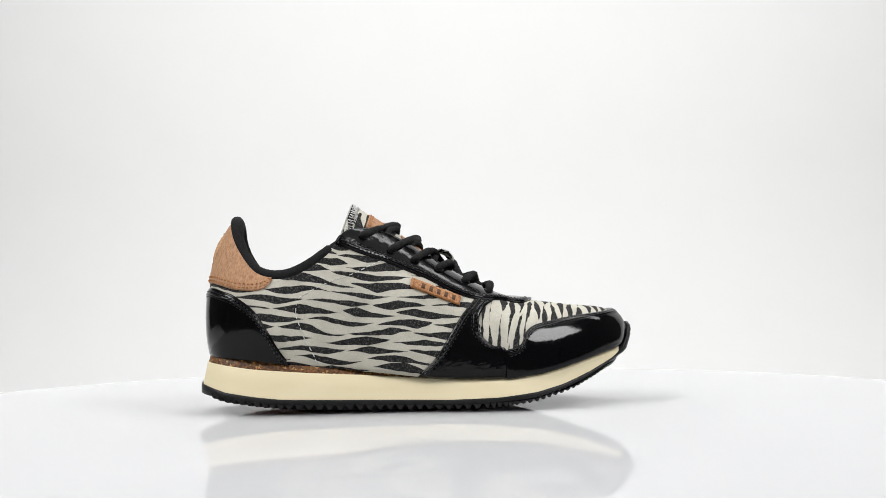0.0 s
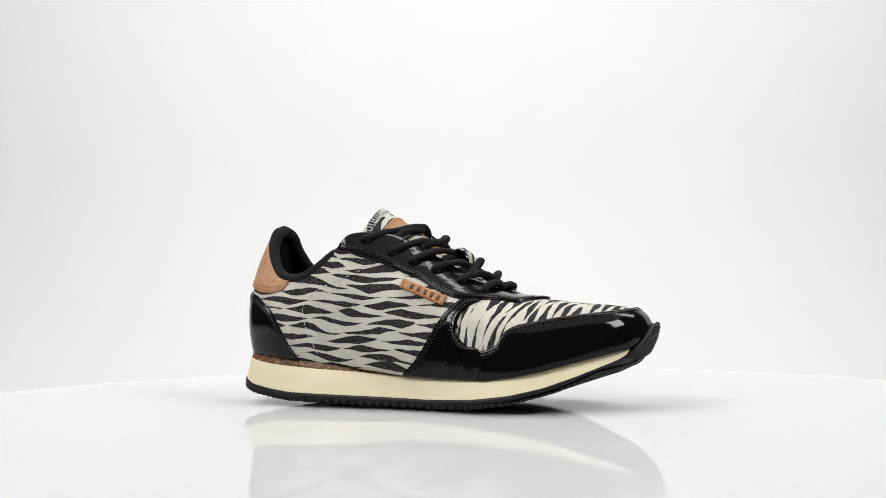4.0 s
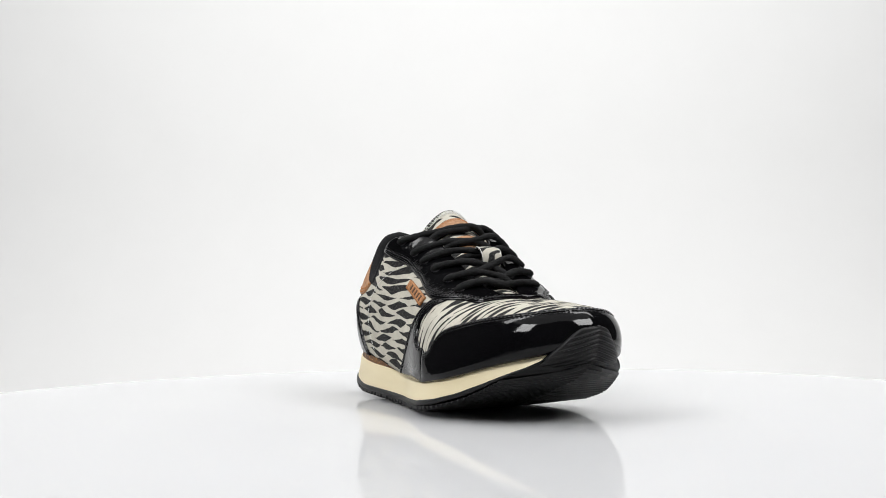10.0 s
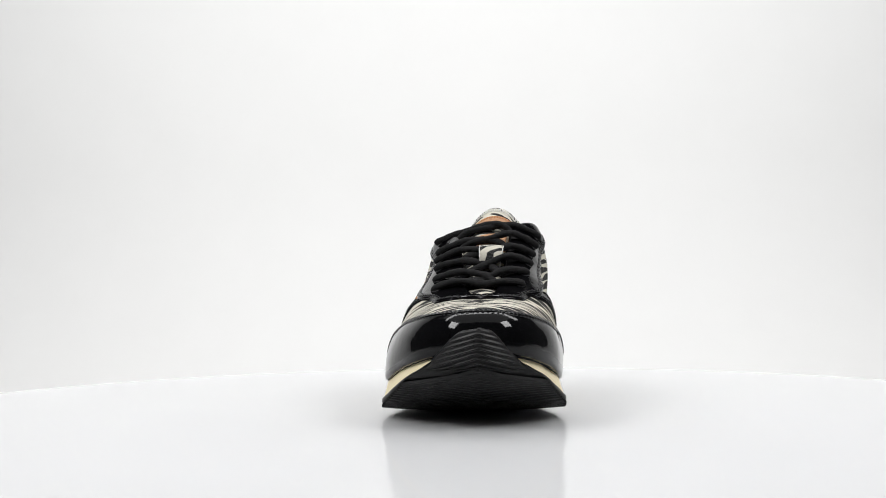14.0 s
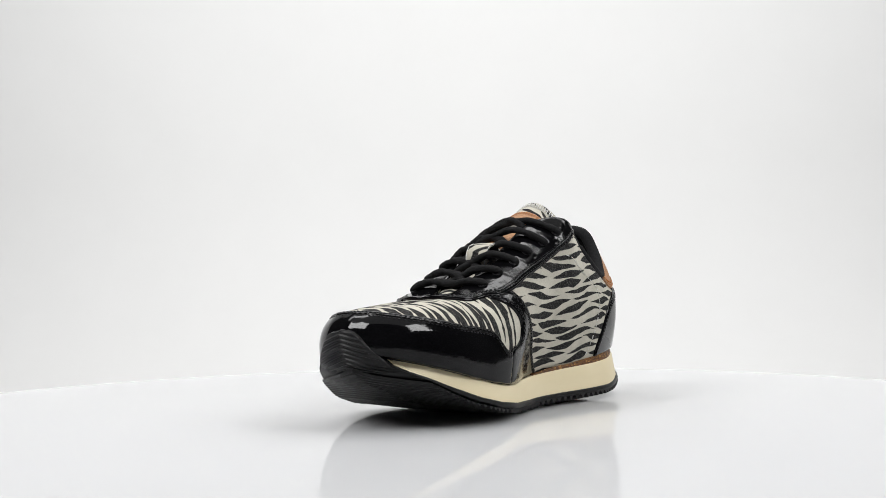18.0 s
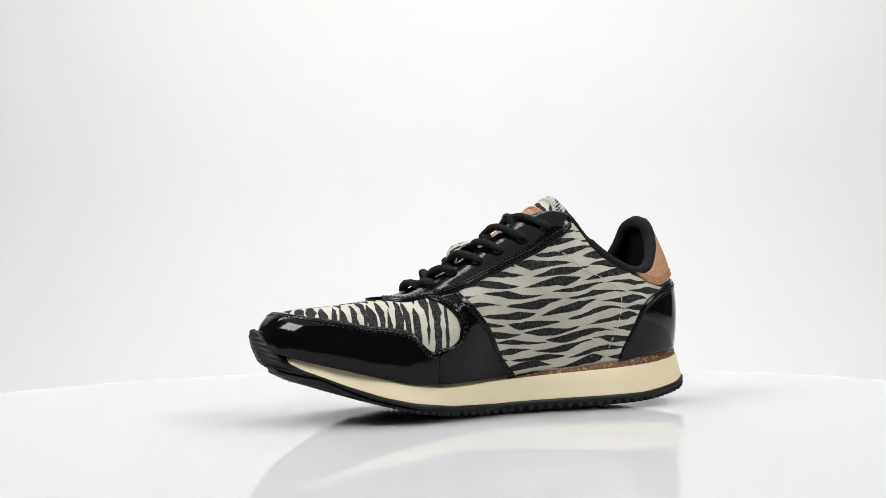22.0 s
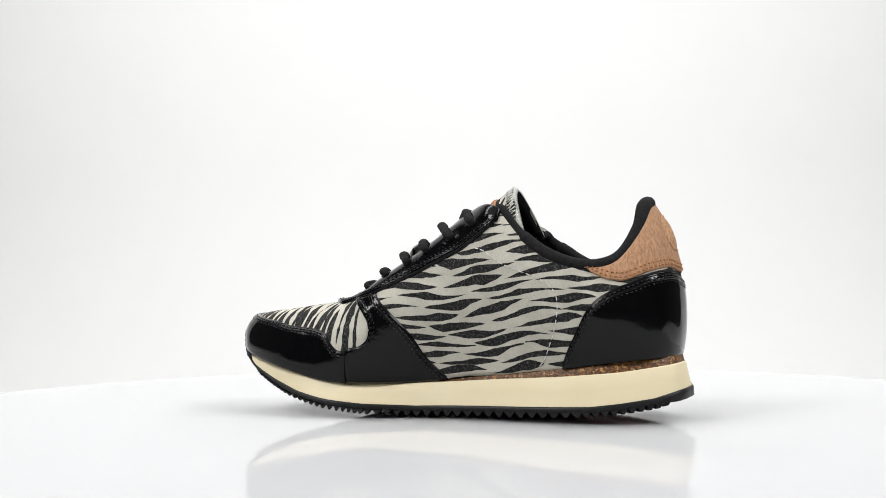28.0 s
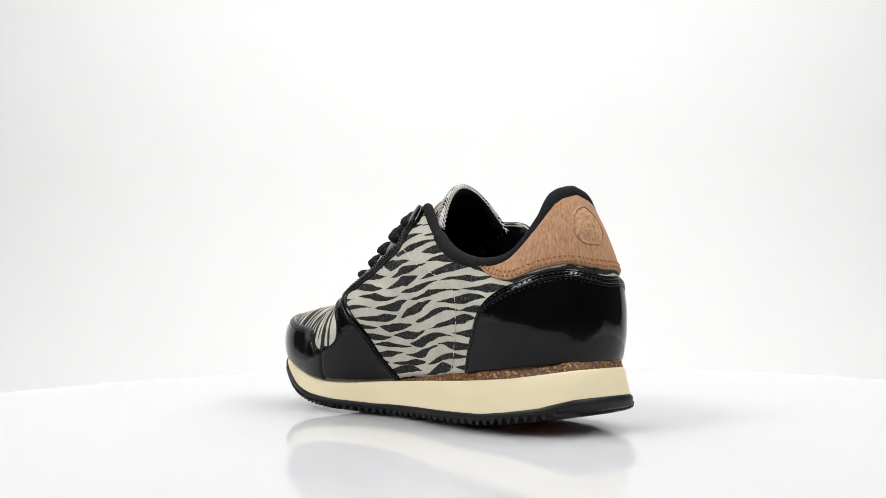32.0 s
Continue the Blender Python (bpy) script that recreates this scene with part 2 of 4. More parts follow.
TOP_PTS = {side: [Vector((r[2], r[3], r[4])) * 0.001 for r in rows] for side, rows in HULL.items()}


def hull(side, s, v):
    """A point of the upper's outer face: s from heel to toe, v from the sole up to the top line or the crest."""
    q, top = spline(FOOT_PTS[side], s), spline(TOP_PTS[side], s)
    foot = Vector((q.x, q.y, table(FOOT_Z, q.x)))
    e = 0.004
    d0, d1 = (spline(FOOT_PTS[side], min(max(w, 0), 1)) for w in (s - e, s + e))
    out = Vector((-(d1.y - d0.y), d1.x - d0.x, 0))
    if s < 0.02:
        out = Vector((-1, 0, 0)).lerp(out.normalized(), s / 0.02)
    if s > 0.98:
        out = Vector((1, 0, 0)).lerp(out.normalized(), (1 - s) / 0.02)
    out.normalize()
    rise = top.z - foot.z
    k = min(max((s * ROWS - 6.5) / 4.5, 0), 1)
    k = k * k * (3 - 2 * k)
    heel = max(0.0, 1 - s * ROWS / 4)
    flat = Vector((foot.x - top.x, foot.y - top.y, 0))
    wall1 = foot + Vector((0, 0, rise * 0.24)) + out * ((0.0024 if side > 0 else 0.0044) + 0.0006 * heel)
    wall2 = foot.lerp(top, 0.66) + out * (0.0042 + 0.0014 * heel) + Vector((-0.0080, 0, 0)) * heel
    toe = min(max((s * ROWS - 12) / 3, 0), 1)
    slim = 1 - toe if side < 0 else 0.3 * (1 - toe)
    tip = min(max((s * ROWS - 14) / 1.5, 0), 1)
    dome1 = foot + Vector((0, 0, rise * (0.75 - 0.12 * slim + 0.2 * toe))) + out * (0.0058 - 0.0045 * slim - 0.0028 * tip)
    dome2 = top + flat * (0.64 + 0.07 * toe)
    swell = math.exp(-((s * ROWS - 8.4) / 2.3) ** 2)
    low_swell, high_swell = (0.0060, 0.0260) if side > 0 else (0.0, 0.0105)
    hip = 0.006 * math.exp(-((s * ROWS - 2.7) / 1.3) ** 2)
    p1, p2 = wall1.lerp(dome1, k) + out * swell * low_swell, wall2.lerp(dome2, k) + out * (swell * high_swell + hip)
    u = 1 - v
    p = foot * u ** 3 + p1 * 3 * u * u * v + p2 * 3 * u * v * v + top * v ** 3
    if side > 0:
        p.z += 0.0032 * math.exp(-((s * ROWS - 9.4) / 1.5) ** 2) * math.sin(math.pi * v ** 4)
    p.y *= side
    return p


def hull_normal(side, s, v):
    e = 0.004
    a = hull(side, min(s + e, 1), v) - hull(side, max(s - e, 0), v)
    b = hull(side, s, min(v + e, 1)) - hull(side, s, max(v - e, 0))
    n = a.cross(b) * -side
    return n.normalized() if n.length > 1e-12 else Vector((0, 0, 1))


def lattice(bm, rows, close=False):
    """Faces over rows of points; returns the rows of vertices."""
    grid = [[bm.verts.new(p) for p in row] for row in rows]
    for r0, r1 in zip(grid, grid[1:]):
        m = len(r0)
        for i in range(m if close else m - 1):
            j = (i + 1) % m
            bm.faces.new((r0[i], r0[j], r1[j], r1[i]))
    return grid


def shell(bm, rows, thickness_rows):
    """A slab between two lattices of the same size, with its four rims."""
    a, b = lattice(bm, rows), lattice(bm, [list(r) for r in thickness_rows])
    n, m = len(a), len(a[0])
    for i in range(n - 1):
        for j in (0, m - 1):
            bm.faces.new((a[i][j], a[i + 1][j], b[i + 1][j], b[i][j]))
    for j in range(m - 1):
        for i in (0, n - 1):
            bm.faces.new((a[i][j], a[i][j + 1], b[i][j + 1], b[i][j]))

# ---- the setting: a white paper sweep and a round acrylic turntable ----


def backdrop():
    bm = bmesh.new()
    bend = [(1.25 + 0.6 * math.sin(a), -0.12 + 0.6 - 0.6 * math.cos(a)) for a in np.linspace(0, math.pi / 2, 14)]
    line = [(-0.45, -0.12)] + bend + [(1.85, 2.4)]
    lattice(bm, [[Vector((x, y, z)) for y, z in line] for x in np.linspace(-2.4, 2.4, 9)])
    ob = part("backdrop", bm, PAPER, None)
    tagged(ob, "seamless white paper sweep behind the turntable", "backdrop", kind="structure")
    for name, x0, y0, x1, y1 in (("wall_west", -2.4, -1.6, -2.4, 1.85), ("wall_east", 2.4, -1.6, 2.4, 1.85), ("wall_south", -2.4, -1.6, 2.4, -1.6)):
        bm = bmesh.new()
        d = Vector((y1 - y0, x0 - x1, 0)).normalized() * (0.05 if name != "wall_west" else -0.05)
        a, b = Vector((x0, y0, -0.12)), Vector((x1, y1, -0.12))
        up = Vector((0, 0, 2.52))
        shell(bm, [[a, b], [a + up, b + up]], [[a + d, b + d], [a + up + d, b + up + d]])
        tagged(part(name, bm, DARK_WALL, None, smooth=False), "plain dark studio wall", "wall", kind="structure")
    bm = bmesh.new()
    a = [[Vector((x, y, -0.125)) for x in (-2.4, 2.4)] for y in (-1.6, 1.85)]
    shell(bm, a, [[p - Vector((0, 0, 0.05)) for p in r] for r in a])
    tagged(part("floor", bm, DARK_WALL, None, smooth=False), "plain dark studio floor under the paper", "floor", kind="structure")
    bm = bmesh.new()
    a = [[Vector((x, y, 2.4)) for x in (-2.4, 2.4)] for y in (-1.6, 1.85)]
    shell(bm, a, [[p + Vector((0, 0, 0.05)) for p in r] for r in a])
    tagged(part("ceiling", bm, DARK_WALL, None, smooth=False), "plain dark studio ceiling", "ceiling", kind="structure")


def make_turntable():
    table_ob = new("turntable")
    tagged(table_ob, "round glossy white acrylic turntable under the shoe", "turntable")
    bm = bmesh.new()
    prof = [(0.0, 0.0), (0.15, 0.0), (0.387, 0.0), (0.3893, -0.0008), (0.390, -0.0025), (0.390, -0.0085), (0.389, -0.010), (0.0, -0.010)]
    lattice(bm, [[Vector((max(r, 0.0001) * math.cos(a), max(r, 0.0001) * math.sin(a), z)) for a in np.linspace(0, 2 * math.pi, 161)[:-1]] for r, z in prof], close=True)
    bmesh.ops.remove_doubles(bm, verts=bm.verts, dist=0.0005)
    top = part("disc", bm, TABLE_WHITE, table_ob, smooth=False)
    for f in top.data.polygons:
        f.use_smooth = abs(f.normal.z) < 0.9
    bm = bmesh.new()
    prof = [(0.0001, -0.0102), (0.17, -0.0102), (0.172, -0.013), (0.172, -0.117), (0.17, -0.12), (0.0001, -0.12)]
    lattice(bm, [[Vector((r * math.cos(a), r * math.sin(a), z)) for a in np.linspace(0, 2 * math.pi, 65)[:-1]] for r, z in prof], close=True)
    part("base", bm, PAPER, table_ob, "matt white drum base", smooth=False)
    return table_ob


backdrop()
turntable = make_turntable()

# ---- the sneaker ----
shoe = new("sneaker")
tagged(shoe, "zebra-print suede sneaker with black patent overlays, cork and cream sole", "shoe")


def side_of(g):
    """The place g on the loop round the upper: the tag's side from heel 0 to toe 1, the arch side past 1 or below 0."""
    return (-1, g) if 0 <= g <= 1 else (1, -g if g < 0 else 2 - g)


def skin(g, v, lift=0.0):
    side, s = side_of(g)
    p = hull(side, s, v)
    return p + hull_normal(side, s, v) * lift if lift else p


GRID = {side: [(i / 150, j / 50, hull(side, i / 150, j / 50)) for i in range(151) for j in range(51)] for side in (-1, 1)}


def find(side, x, z):
    """The s, v of the hull's point that lies at x, z (millimetres) as seen from the side."""
    x, z = x * 0.001, z * 0.001
    s, v, _ = min(GRID[side], key=lambda r: (r[2].x - x) ** 2 + (r[2].z - z) ** 2)
    for _ in range(4):
        e = 0.002
        p = hull(side, s, v)
        ps, pv = hull(side, min(s + e, 1), v), hull(side, s, max(v - e, 0))
        a, b = (ps.x - p.x) / e, (p.x - pv.x) / e
        c, d = (ps.z - p.z) / e, (p.z - pv.z) / e
        det = a * d - b * c
        if abs(det) < 1e-7:
            break
        dx, dz = x - p.x, z - p.z
        s = min(max(s + max(min((d * dx - b * dz) / det, 0.01), -0.01), 0), 1)
        v = min(max(v + max(min((a * dz - c * dx) / det, 0.03), -0.03), 0), 1)
    return s, v


def at_height(side, s, z):
    """The v at which the hull's section s reaches the height z (metres)."""
    lo, hi = 0.0, 1.0
    for _ in range(24):
        mid = (lo + hi) / 2
        if hull(side, s, mid).z < z:
            lo = mid
        else:
            hi = mid
    return (lo + hi) / 2


def smooth_line(pts, n):
    vs = [Vector(p) for p in pts]
    return [tuple(spline(vs, i / (n - 1))) for i in range(n)]


def traced(side, marks, n):
    """A line on the hull through marks x, z (millimetres): n pairs g, v."""
    line = smooth_line([find(side, x, z) for x, z in marks], n)
    return [(s if side < 0 else -s, min(max(v, 0), 1)) for s, v in line]


def edge_steps(n, e):
    return [0.0, e * 0.45] + list(np.linspace(e, 1 - e, n - 4)) + [1 - e * 0.45, 1.0]


def patch(name, low, high, lift, mat, parent, n=14, label="", e=0.05, ends=True):
    """A leather panel on the hull, ruled between two lines of pairs g, v, with a rolled edge."""
    ks = edge_steps(n, e)
    m = len(low)
    rows, back = [], []
    for k in ks:
        ek = min(k, 1 - k) / e
        row, brow = [], []
        for i, (a, b) in enumerate(zip(low, high)):
            ei = min(i, m - 1 - i) / 2 if ends else 1
            f = math.sqrt(max(1 - (1 - min(1, ek)) ** 2, 0)) * math.sqrt(max(1 - (1 - min(1, ei)) ** 2, 0))
            g, v = a[0] + (b[0] - a[0]) * k, a[1] + (b[1] - a[1]) * k
            row.append(skin(g, v, lift * (0.35 + 0.65 * f)))
            brow.append(skin(g, v, -0.0002))
        rows.append(row)
        back.append(brow)
    bm = bmesh.new()
    shell(bm, rows, back)
    return part(name, bm, mat, parent, label)


def add_stitch(bm, p, q, n, r):
    """One stitch: a small spindle from p to q that stands on the surface with normal n."""
    d = (q - p).normalized()
    w = d.cross(n).normalized()
    mid = (p + q) / 2
    ring = [bm.verts.new(mid + w * r), bm.verts.new(mid + n * r * 1.1), bm.verts.new(mid - w * r), bm.verts.new(mid - n * r * 0.8)]
    r1 = [bm.verts.new(p + d * r * 0.6 + (x.co - mid) * 0.75) for x in ring]
    r2 = [bm.verts.new(q - d * r * 0.6 + (x.co - mid) * 0.75) for x in ring]
    for i in range(4):
        j = (i + 1) % 4
        bm.faces.new((r1[i], r1[j], ring[j], ring[i]))
        bm.faces.new((ring[i], ring[j], r2[j], r2[i]))
    bm.faces.new(r1)
    bm.faces.new(r2)


def seam(name, line, lift, mat, parent, pitch=0.0026, fill=0.66, r=0.00033, label="", bm=None):
    """A row of stitches along a line of pairs g, v."""
    own = bm is None
    bm = bm or bmesh.new()
    pts = [(skin(g, v, lift), g, v) for g, v in line]
    acc = 0.0
    walkline = [(0.0, pts[0])]
    for a, b in zip(pts, pts[1:]):
        acc += (b[0] - a[0]).length
        walkline.append((acc, b))

    def at(d):
        for (d0, a), (d1, b) in zip(walkline, walkline[1:]):
            if d <= d1:
                f = (d - d0) / max(d1 - d0, 1e-9)
                return a[0].lerp(b[0], f), a[1] + (b[1] - a[1]) * f, a[2] + (b[2] - a[2]) * f
        return pts[-1]

    d = pitch * 0.3
    while d + pitch * fill < acc:
        p, g, v = at(d)
        q = at(d + pitch * fill)[0]
        side, s = side_of(g)
        add_stitch(bm, p, q, hull_normal(side, s, v), r)
        d += pitch * random.uniform(0.96, 1.04)
    if own:
        return part(name, bm, mat, parent, label)


def toward(line, others, dist):
    """A line moved over the hull towards another by dist metres."""
    out = []
    for a, b in zip(line, others):
        span = (skin(*a) - skin(*b)).length
        k = min(dist / span, 0.9) if span > 1e-6 else 0
        out.append((a[0] + (b[0] - a[0]) * k, a[1] + (b[1] - a[1]) * k))
    return out


def tube(bm, path, radius, n=10, squash=1.0, cap=True):
    """A round cord along a path of points."""
    rings = []
    up = Vector((0, 0, 1))
    for i, p in enumerate(path):
        d = (path[min(i + 1, len(path) - 1)] - path[max(i - 1, 0)]).normalized()
        w = d.cross(up)
        w = w.normalized() if w.length > 1e-6 else Vector((0, 1, 0))
        h = w.cross(d).normalized()
        r = radius(i / (len(path) - 1)) if callable(radius) else radius
        rings.append([p + (w * math.cos(a) + h * math.sin(a) * squash) * r for a in np.linspace(0, 2 * math.pi, n + 1)[:-1]])
    g = lattice(bm, rings, close=True)
    if cap:
        bm.faces.new(list(reversed(g[0])))
        bm.faces.new(g[-1])


# -- sole --
SOLE = {
    -1: ((0.8, 0), (3.6, 19), (11.5, 30), (22.6, 36.2), (44, 41.4), (66, 44.5), (90, 45.5), (115, 46.5), (140, 49), (165, 55), (185, 59), (200, 59),
         (215, 55.5), (236, 47.8), (257, 36.5), (272, 23), (280, 11), (282.5, -1.5)),
    1: ((0.8, 0), (3.6, 19), (11.5, 28), (22.6, 33.5), (44, 39.5), (66, 40.5), (90, 38), (115, 34), (140, 33), (160, 37), (180, 43), (195, 46.5),
        (215, 46), (236, 40.5), (257, 32), (272, 19), (280, 8.5), (282.5, 1.5)),
}
OUT_TOP = ((0, .0184), (.004, .0177), (.018, .0135), (.034, .0110), (.05, .0092), (.083, .0084), (.15, .0070), (.18, .0082), (.204, .0110), (.222, .0150),
           (.2405, .0214), (.255, .0273), (.262, .0300), (.27, .0347), (.276, .0425), (.281, .0512), (.283, .0528))
OUT_LOW = ((0, .0127), (.005, .0112), (.018, .0071), (.034, .0046), (.05, .0032), (.075, .001), (.1, 0), (.165, 0), (.18, .0012), (.204, .0055), (.222, .0100),
           (.244, .0169), (.26, .0219), (.27, .0266), (.276, .0322), (.281, .0425), (.2832, .0512))
MID_TOP = ((0, .0315), (.009, .0303), (.034, .0268), (.067, .0244), (.1, .0226), (.131, .0205), (.158, .0190), (.187, .0188),
           (.208, .0213), (.223, .0247), (.241, .0296), (.259, .0342), (.277, .0395))
TREAD = 0.0024


def sole_half(side, n):
    pts = [Vector(q) for q in SOLE[side]]
    return [spline(pts, i / n) * 0.001 for i in range(n + 1)]


def sole_rows(n, levels):
    """Closed rings round the sole; each level is an inset, a height table and a rise."""
    rings = []
    for inset, height, rise in levels:
        ring = []
        for side in (-1, 1):
            seq = sole_half(side, n)
            idx = range(n) if side < 0 else range(n, 0, -1)
            for i in idx:
                q = seq[i]
                a, b = seq[max(i - 1, 0)], seq[min(i + 1, n)]
                out = Vector((-(b.y - a.y), b.x - a.x)).normalized()
                if i == 0:
                    out = Vector((-1, 0))
                if i == n:
                    out = Vector((1, 0))
                f = q - out * inset
                ring.append(Vector((f.x, f.y * side, height(q.x) + rise)))
        rings.append(ring)
    return rings


def fill_ring(bm, ring, across=8, sag=None):
    """A cross-ruled sheet that closes a ring from sole_rows."""
    n = len(ring) // 2
    left, right = ring[:n + 1], [ring[0]] + [ring[2 * n - i] for i in range(1, n)] + [ring[n]]
    rows = [[a.co.lerp(b.co, k / across) for k in range(across + 1)] for a, b in zip(left, right)]
    if sag:
        for row in rows:
            for k, p in enumerate(row):
                p.z -= sag(p.x) * (1 - (2 * k / across - 1) ** 4)
    lattice(bm, rows)


def mid_top(x):
    z = table(MID_TOP, x)
    return max(z, out_top(x) - 0.0012 - 0.02 * min(max((x - 0.264) / 0.01, 0), 1))


def tread_depth(x):
    return TREAD * min(max((x - 0.006) / 0.012, 0), 1) * (1 - 0.45 * min(max((x - 0.225) / 0.04, 0), 1))


def out_top(x):
    return min(table(OUT_TOP, x), 1)


def edge_low(x):
    return max(table(OUT_LOW, x), out_top(x) - 0.0056 + 0.0034 * min(max((x - 0.225) / 0.04, 0), 1))


def bottom(x, k):
    """Height of the sole's underside at x; k from 0 on the middle line to 1 at the edge."""
    c = table(OUT_LOW, x)
    return c + (edge_low(x) - c) * k ** 4


N_SOLE = 90
bm = bmesh.new()
rings = lattice(bm, sole_rows(N_SOLE, [(0.0068, lambda x: mid_top(x) - 0.0006, 0), (0.0042, mid_top, 0), (0.0036, lambda x: mid_top(x) - 0.0009, 0),
                                       (0.0026, lambda x: 0.5 * mid_top(x) + 0.5 * min(out_top(x), mid_top(x)), 0), (0.0012, lambda x: min(out_top(x), mid_top(x)) + 0.0002, 0), (0.0010, lambda x: min(out_top(x), mid_top(x)), -0.0006)]), close=True)
for ring in rings:
    for vert in ring:
        vert.co.x = min(vert.co.x, 0.266 + (vert.co.x - 0.266) * 0.4)
fill_ring(bm, rings[0])
midsole = part("midsole", bm, FOAM, shoe, "cream foam midsole with small scuffs")

bm = bmesh.new()
rings = lattice(bm, sole_rows(N_SOLE, [(0.0015, out_top, -0.0001), (0.0007, out_top, 0), (0.0, out_top, -0.0007), (0.0, lambda x: edge_low(x) + tread_depth(x) + 0.0003, 0), (0.0008, lambda x: edge_low(x) + tread_depth(x), 0)]), close=True)
fill_ring(bm, rings[-1], 28, lambda x: edge_low(x) - table(OUT_LOW, x))
fill_ring(bm, rings[0])
for vert in bm.verts:
    k = min(max((vert.co.x - 0.2675) / 0.010, 0), 1)
    vert.co.x -= 0.0030 * k
    vert.co.z -= 0.0009 * k
outsole = part("outsole", bm, RUBBER, shoe, "black rubber outsole with a saw-toothed herringbone tread")

LOW_LINE = [Vector((x, 0, table(OUT_LOW, x))) for x in np.linspace(0.0, 0.2832, 400)]
LOW_ARC = [0.0]
for a, b in zip(LOW_LINE, LOW_LINE[1:]):
    LOW_ARC.append(LOW_ARC[-1] + (b - a).length)


def low_at(d):
    k = int(np.clip(np.searchsorted(LOW_ARC, d) - 1, 0, 398))
    f = (d - LOW_ARC[k]) / (LOW_ARC[k + 1] - LOW_ARC[k])
    a, b = LOW_LINE[max(k - 6, 0)], LOW_LINE[min(k + 7, 399)]
    t = (b - a).normalized()
    return LOW_LINE[k].lerp(LOW_LINE[k + 1], min(max(f, 0), 1)), t, Vector((t.z, 0, -t.x))


HALF = {side: sole_half(side, 200) for side in (-1, 1)}


def half_width(side, x):
    return max(float(np.interp(x, [q.x for q in HALF[side]], [abs(q.y) if 0.001 < q.x < 0.281 else max(q.y, 0) for q in HALF[side]])), 0)


def tread_x(d, side, y):
    """Where a chevron that starts at d on the middle line lies at y: at its own height where the toe curls up."""
    p, t, n = low_at(max(d, 0.0))
    lift = min(max((p.z - 0.002) / 0.006, 0), 1) if p.x > 0.15 else 0
    if not lift:
        return p.x
    lo, hi = 0.15, p.x
    for _ in range(18):
        mid = (lo + hi) / 2
        if bottom(mid, min(y / max(half_width(side, mid), 0.001), 1)) < p.z:
            lo = mid
        else:
            hi = mid
    return p.x + (lo - p.x) * lift


def tread_bar(d, w):
    """One chevron of the tread, its point towards the toe."""
    rows = []
    slant = 0.34 + 0.06 * min(max((d - 0.20) / 0.06, 0), 1)
    front = min(max((d - 0.20) / 0.04, 0), 1)
    reach = {}
    for side in (-1, 1):
        reach[side] = 0.0
        for y in np.arange(0.0, 0.062, 0.0005):
            x = tread_x(d - slant * y, side, y)
            if y > half_width(side, x) * 1.002 or d - slant * y < 0.006:
                break
            reach[side] = float(y)
    for q in np.linspace(-1, 1, 61 if d > 0.2 else 25):
        side = -1 if q < 0 else 1
        y = abs(q) * reach[side]
        p, t, n = low_at(d - slant * y)
        x = tread_x(d - slant * y, side, y)
        p = Vector((x, side * y, bottom(x, min(y / max(half_width(side, x), 0.001), 1)))) + n * (0.0003 * max(t.z, 0) ** 0.5 - 0.0003 * front)
        depth = TREAD * (1.15 - 0.7 * front)
        rows.append([p - t * w - n * depth, p - t * 0.0005, p + t * 0.0005, p + t * w - n * depth])
    if reach[-1] + reach[1] < 0.006:
        return
    bm = bmesh.new()
    g = lattice(bm, rows, close=True)
    bm.faces.new(g[0])
    bm.faces.new(list(reversed(g[-1])))
    part("tread_bar", bm, RUBBER, outsole, smooth=False)


d = 0.0215
while low_at(d)[0].z < 0.0312:
    pitch = 0.0050 if d < 0.07 else 0.0061 if d < 0.19 else 0.0041
    tread_bar(d, pitch * 0.46)
    d += pitch

# -- the rubber flap that curls up over the toe, with finer chevrons --
LOW_Z = [p.z for p in LOW_LINE]
EDGE_X = np.linspace(0.20, 0.2824, 300)
EDGE_Z = [out_top(x) - 0.0012 for x in EDGE_X]


def flap_at(y, z, lift):
    """A point on the face of the flap at the side offset y and the height z."""
    side = -1 if y < 0 else 1
    p, t, n = low_at(float(np.interp(z, LOW_Z[250:], LOW_ARC[250:])))
    xe = float(np.interp(z, EDGE_Z, EDGE_X))
    k = min(abs(y) / max(half_width(side, xe), 0.0005), 1)
    sink = 0.0026 * min(max((0.0345 - z) / 0.007, 0), 1) - 0.0013
    return Vector((p.x + (xe - p.x) * k ** 2.2, y, z)) + n * (lift - sink), t, n


def flap_half(side, z):
    return half_width(side, float(np.interp(z, EDGE_Z, EDGE_X))) * float(np.interp(z, (0.0265, 0.035), (0.80, 1.0)))


def toe_flap():
    face, back = [], []
    for i in range(41):
        z = 0.0270 + (0.0514 - 0.0270) * (1 - (1 - i / 40) ** 1.6)
        qs = [q / 16 for q in range(-16, 17)]
        ys = [q * flap_half(-1 if q < 0 else 1, z) for q in qs]
        face.append([flap_at(y, z, -0.0009)[0] for y in ys])
        back.append([flap_at(y, z, -0.0028)[0] for y in ys])
    bm = bmesh.new()
    shell(bm, face, back)
    return part("toe_flap", bm, RUBBER, outsole, "ridged rubber flap curling up over the toe")


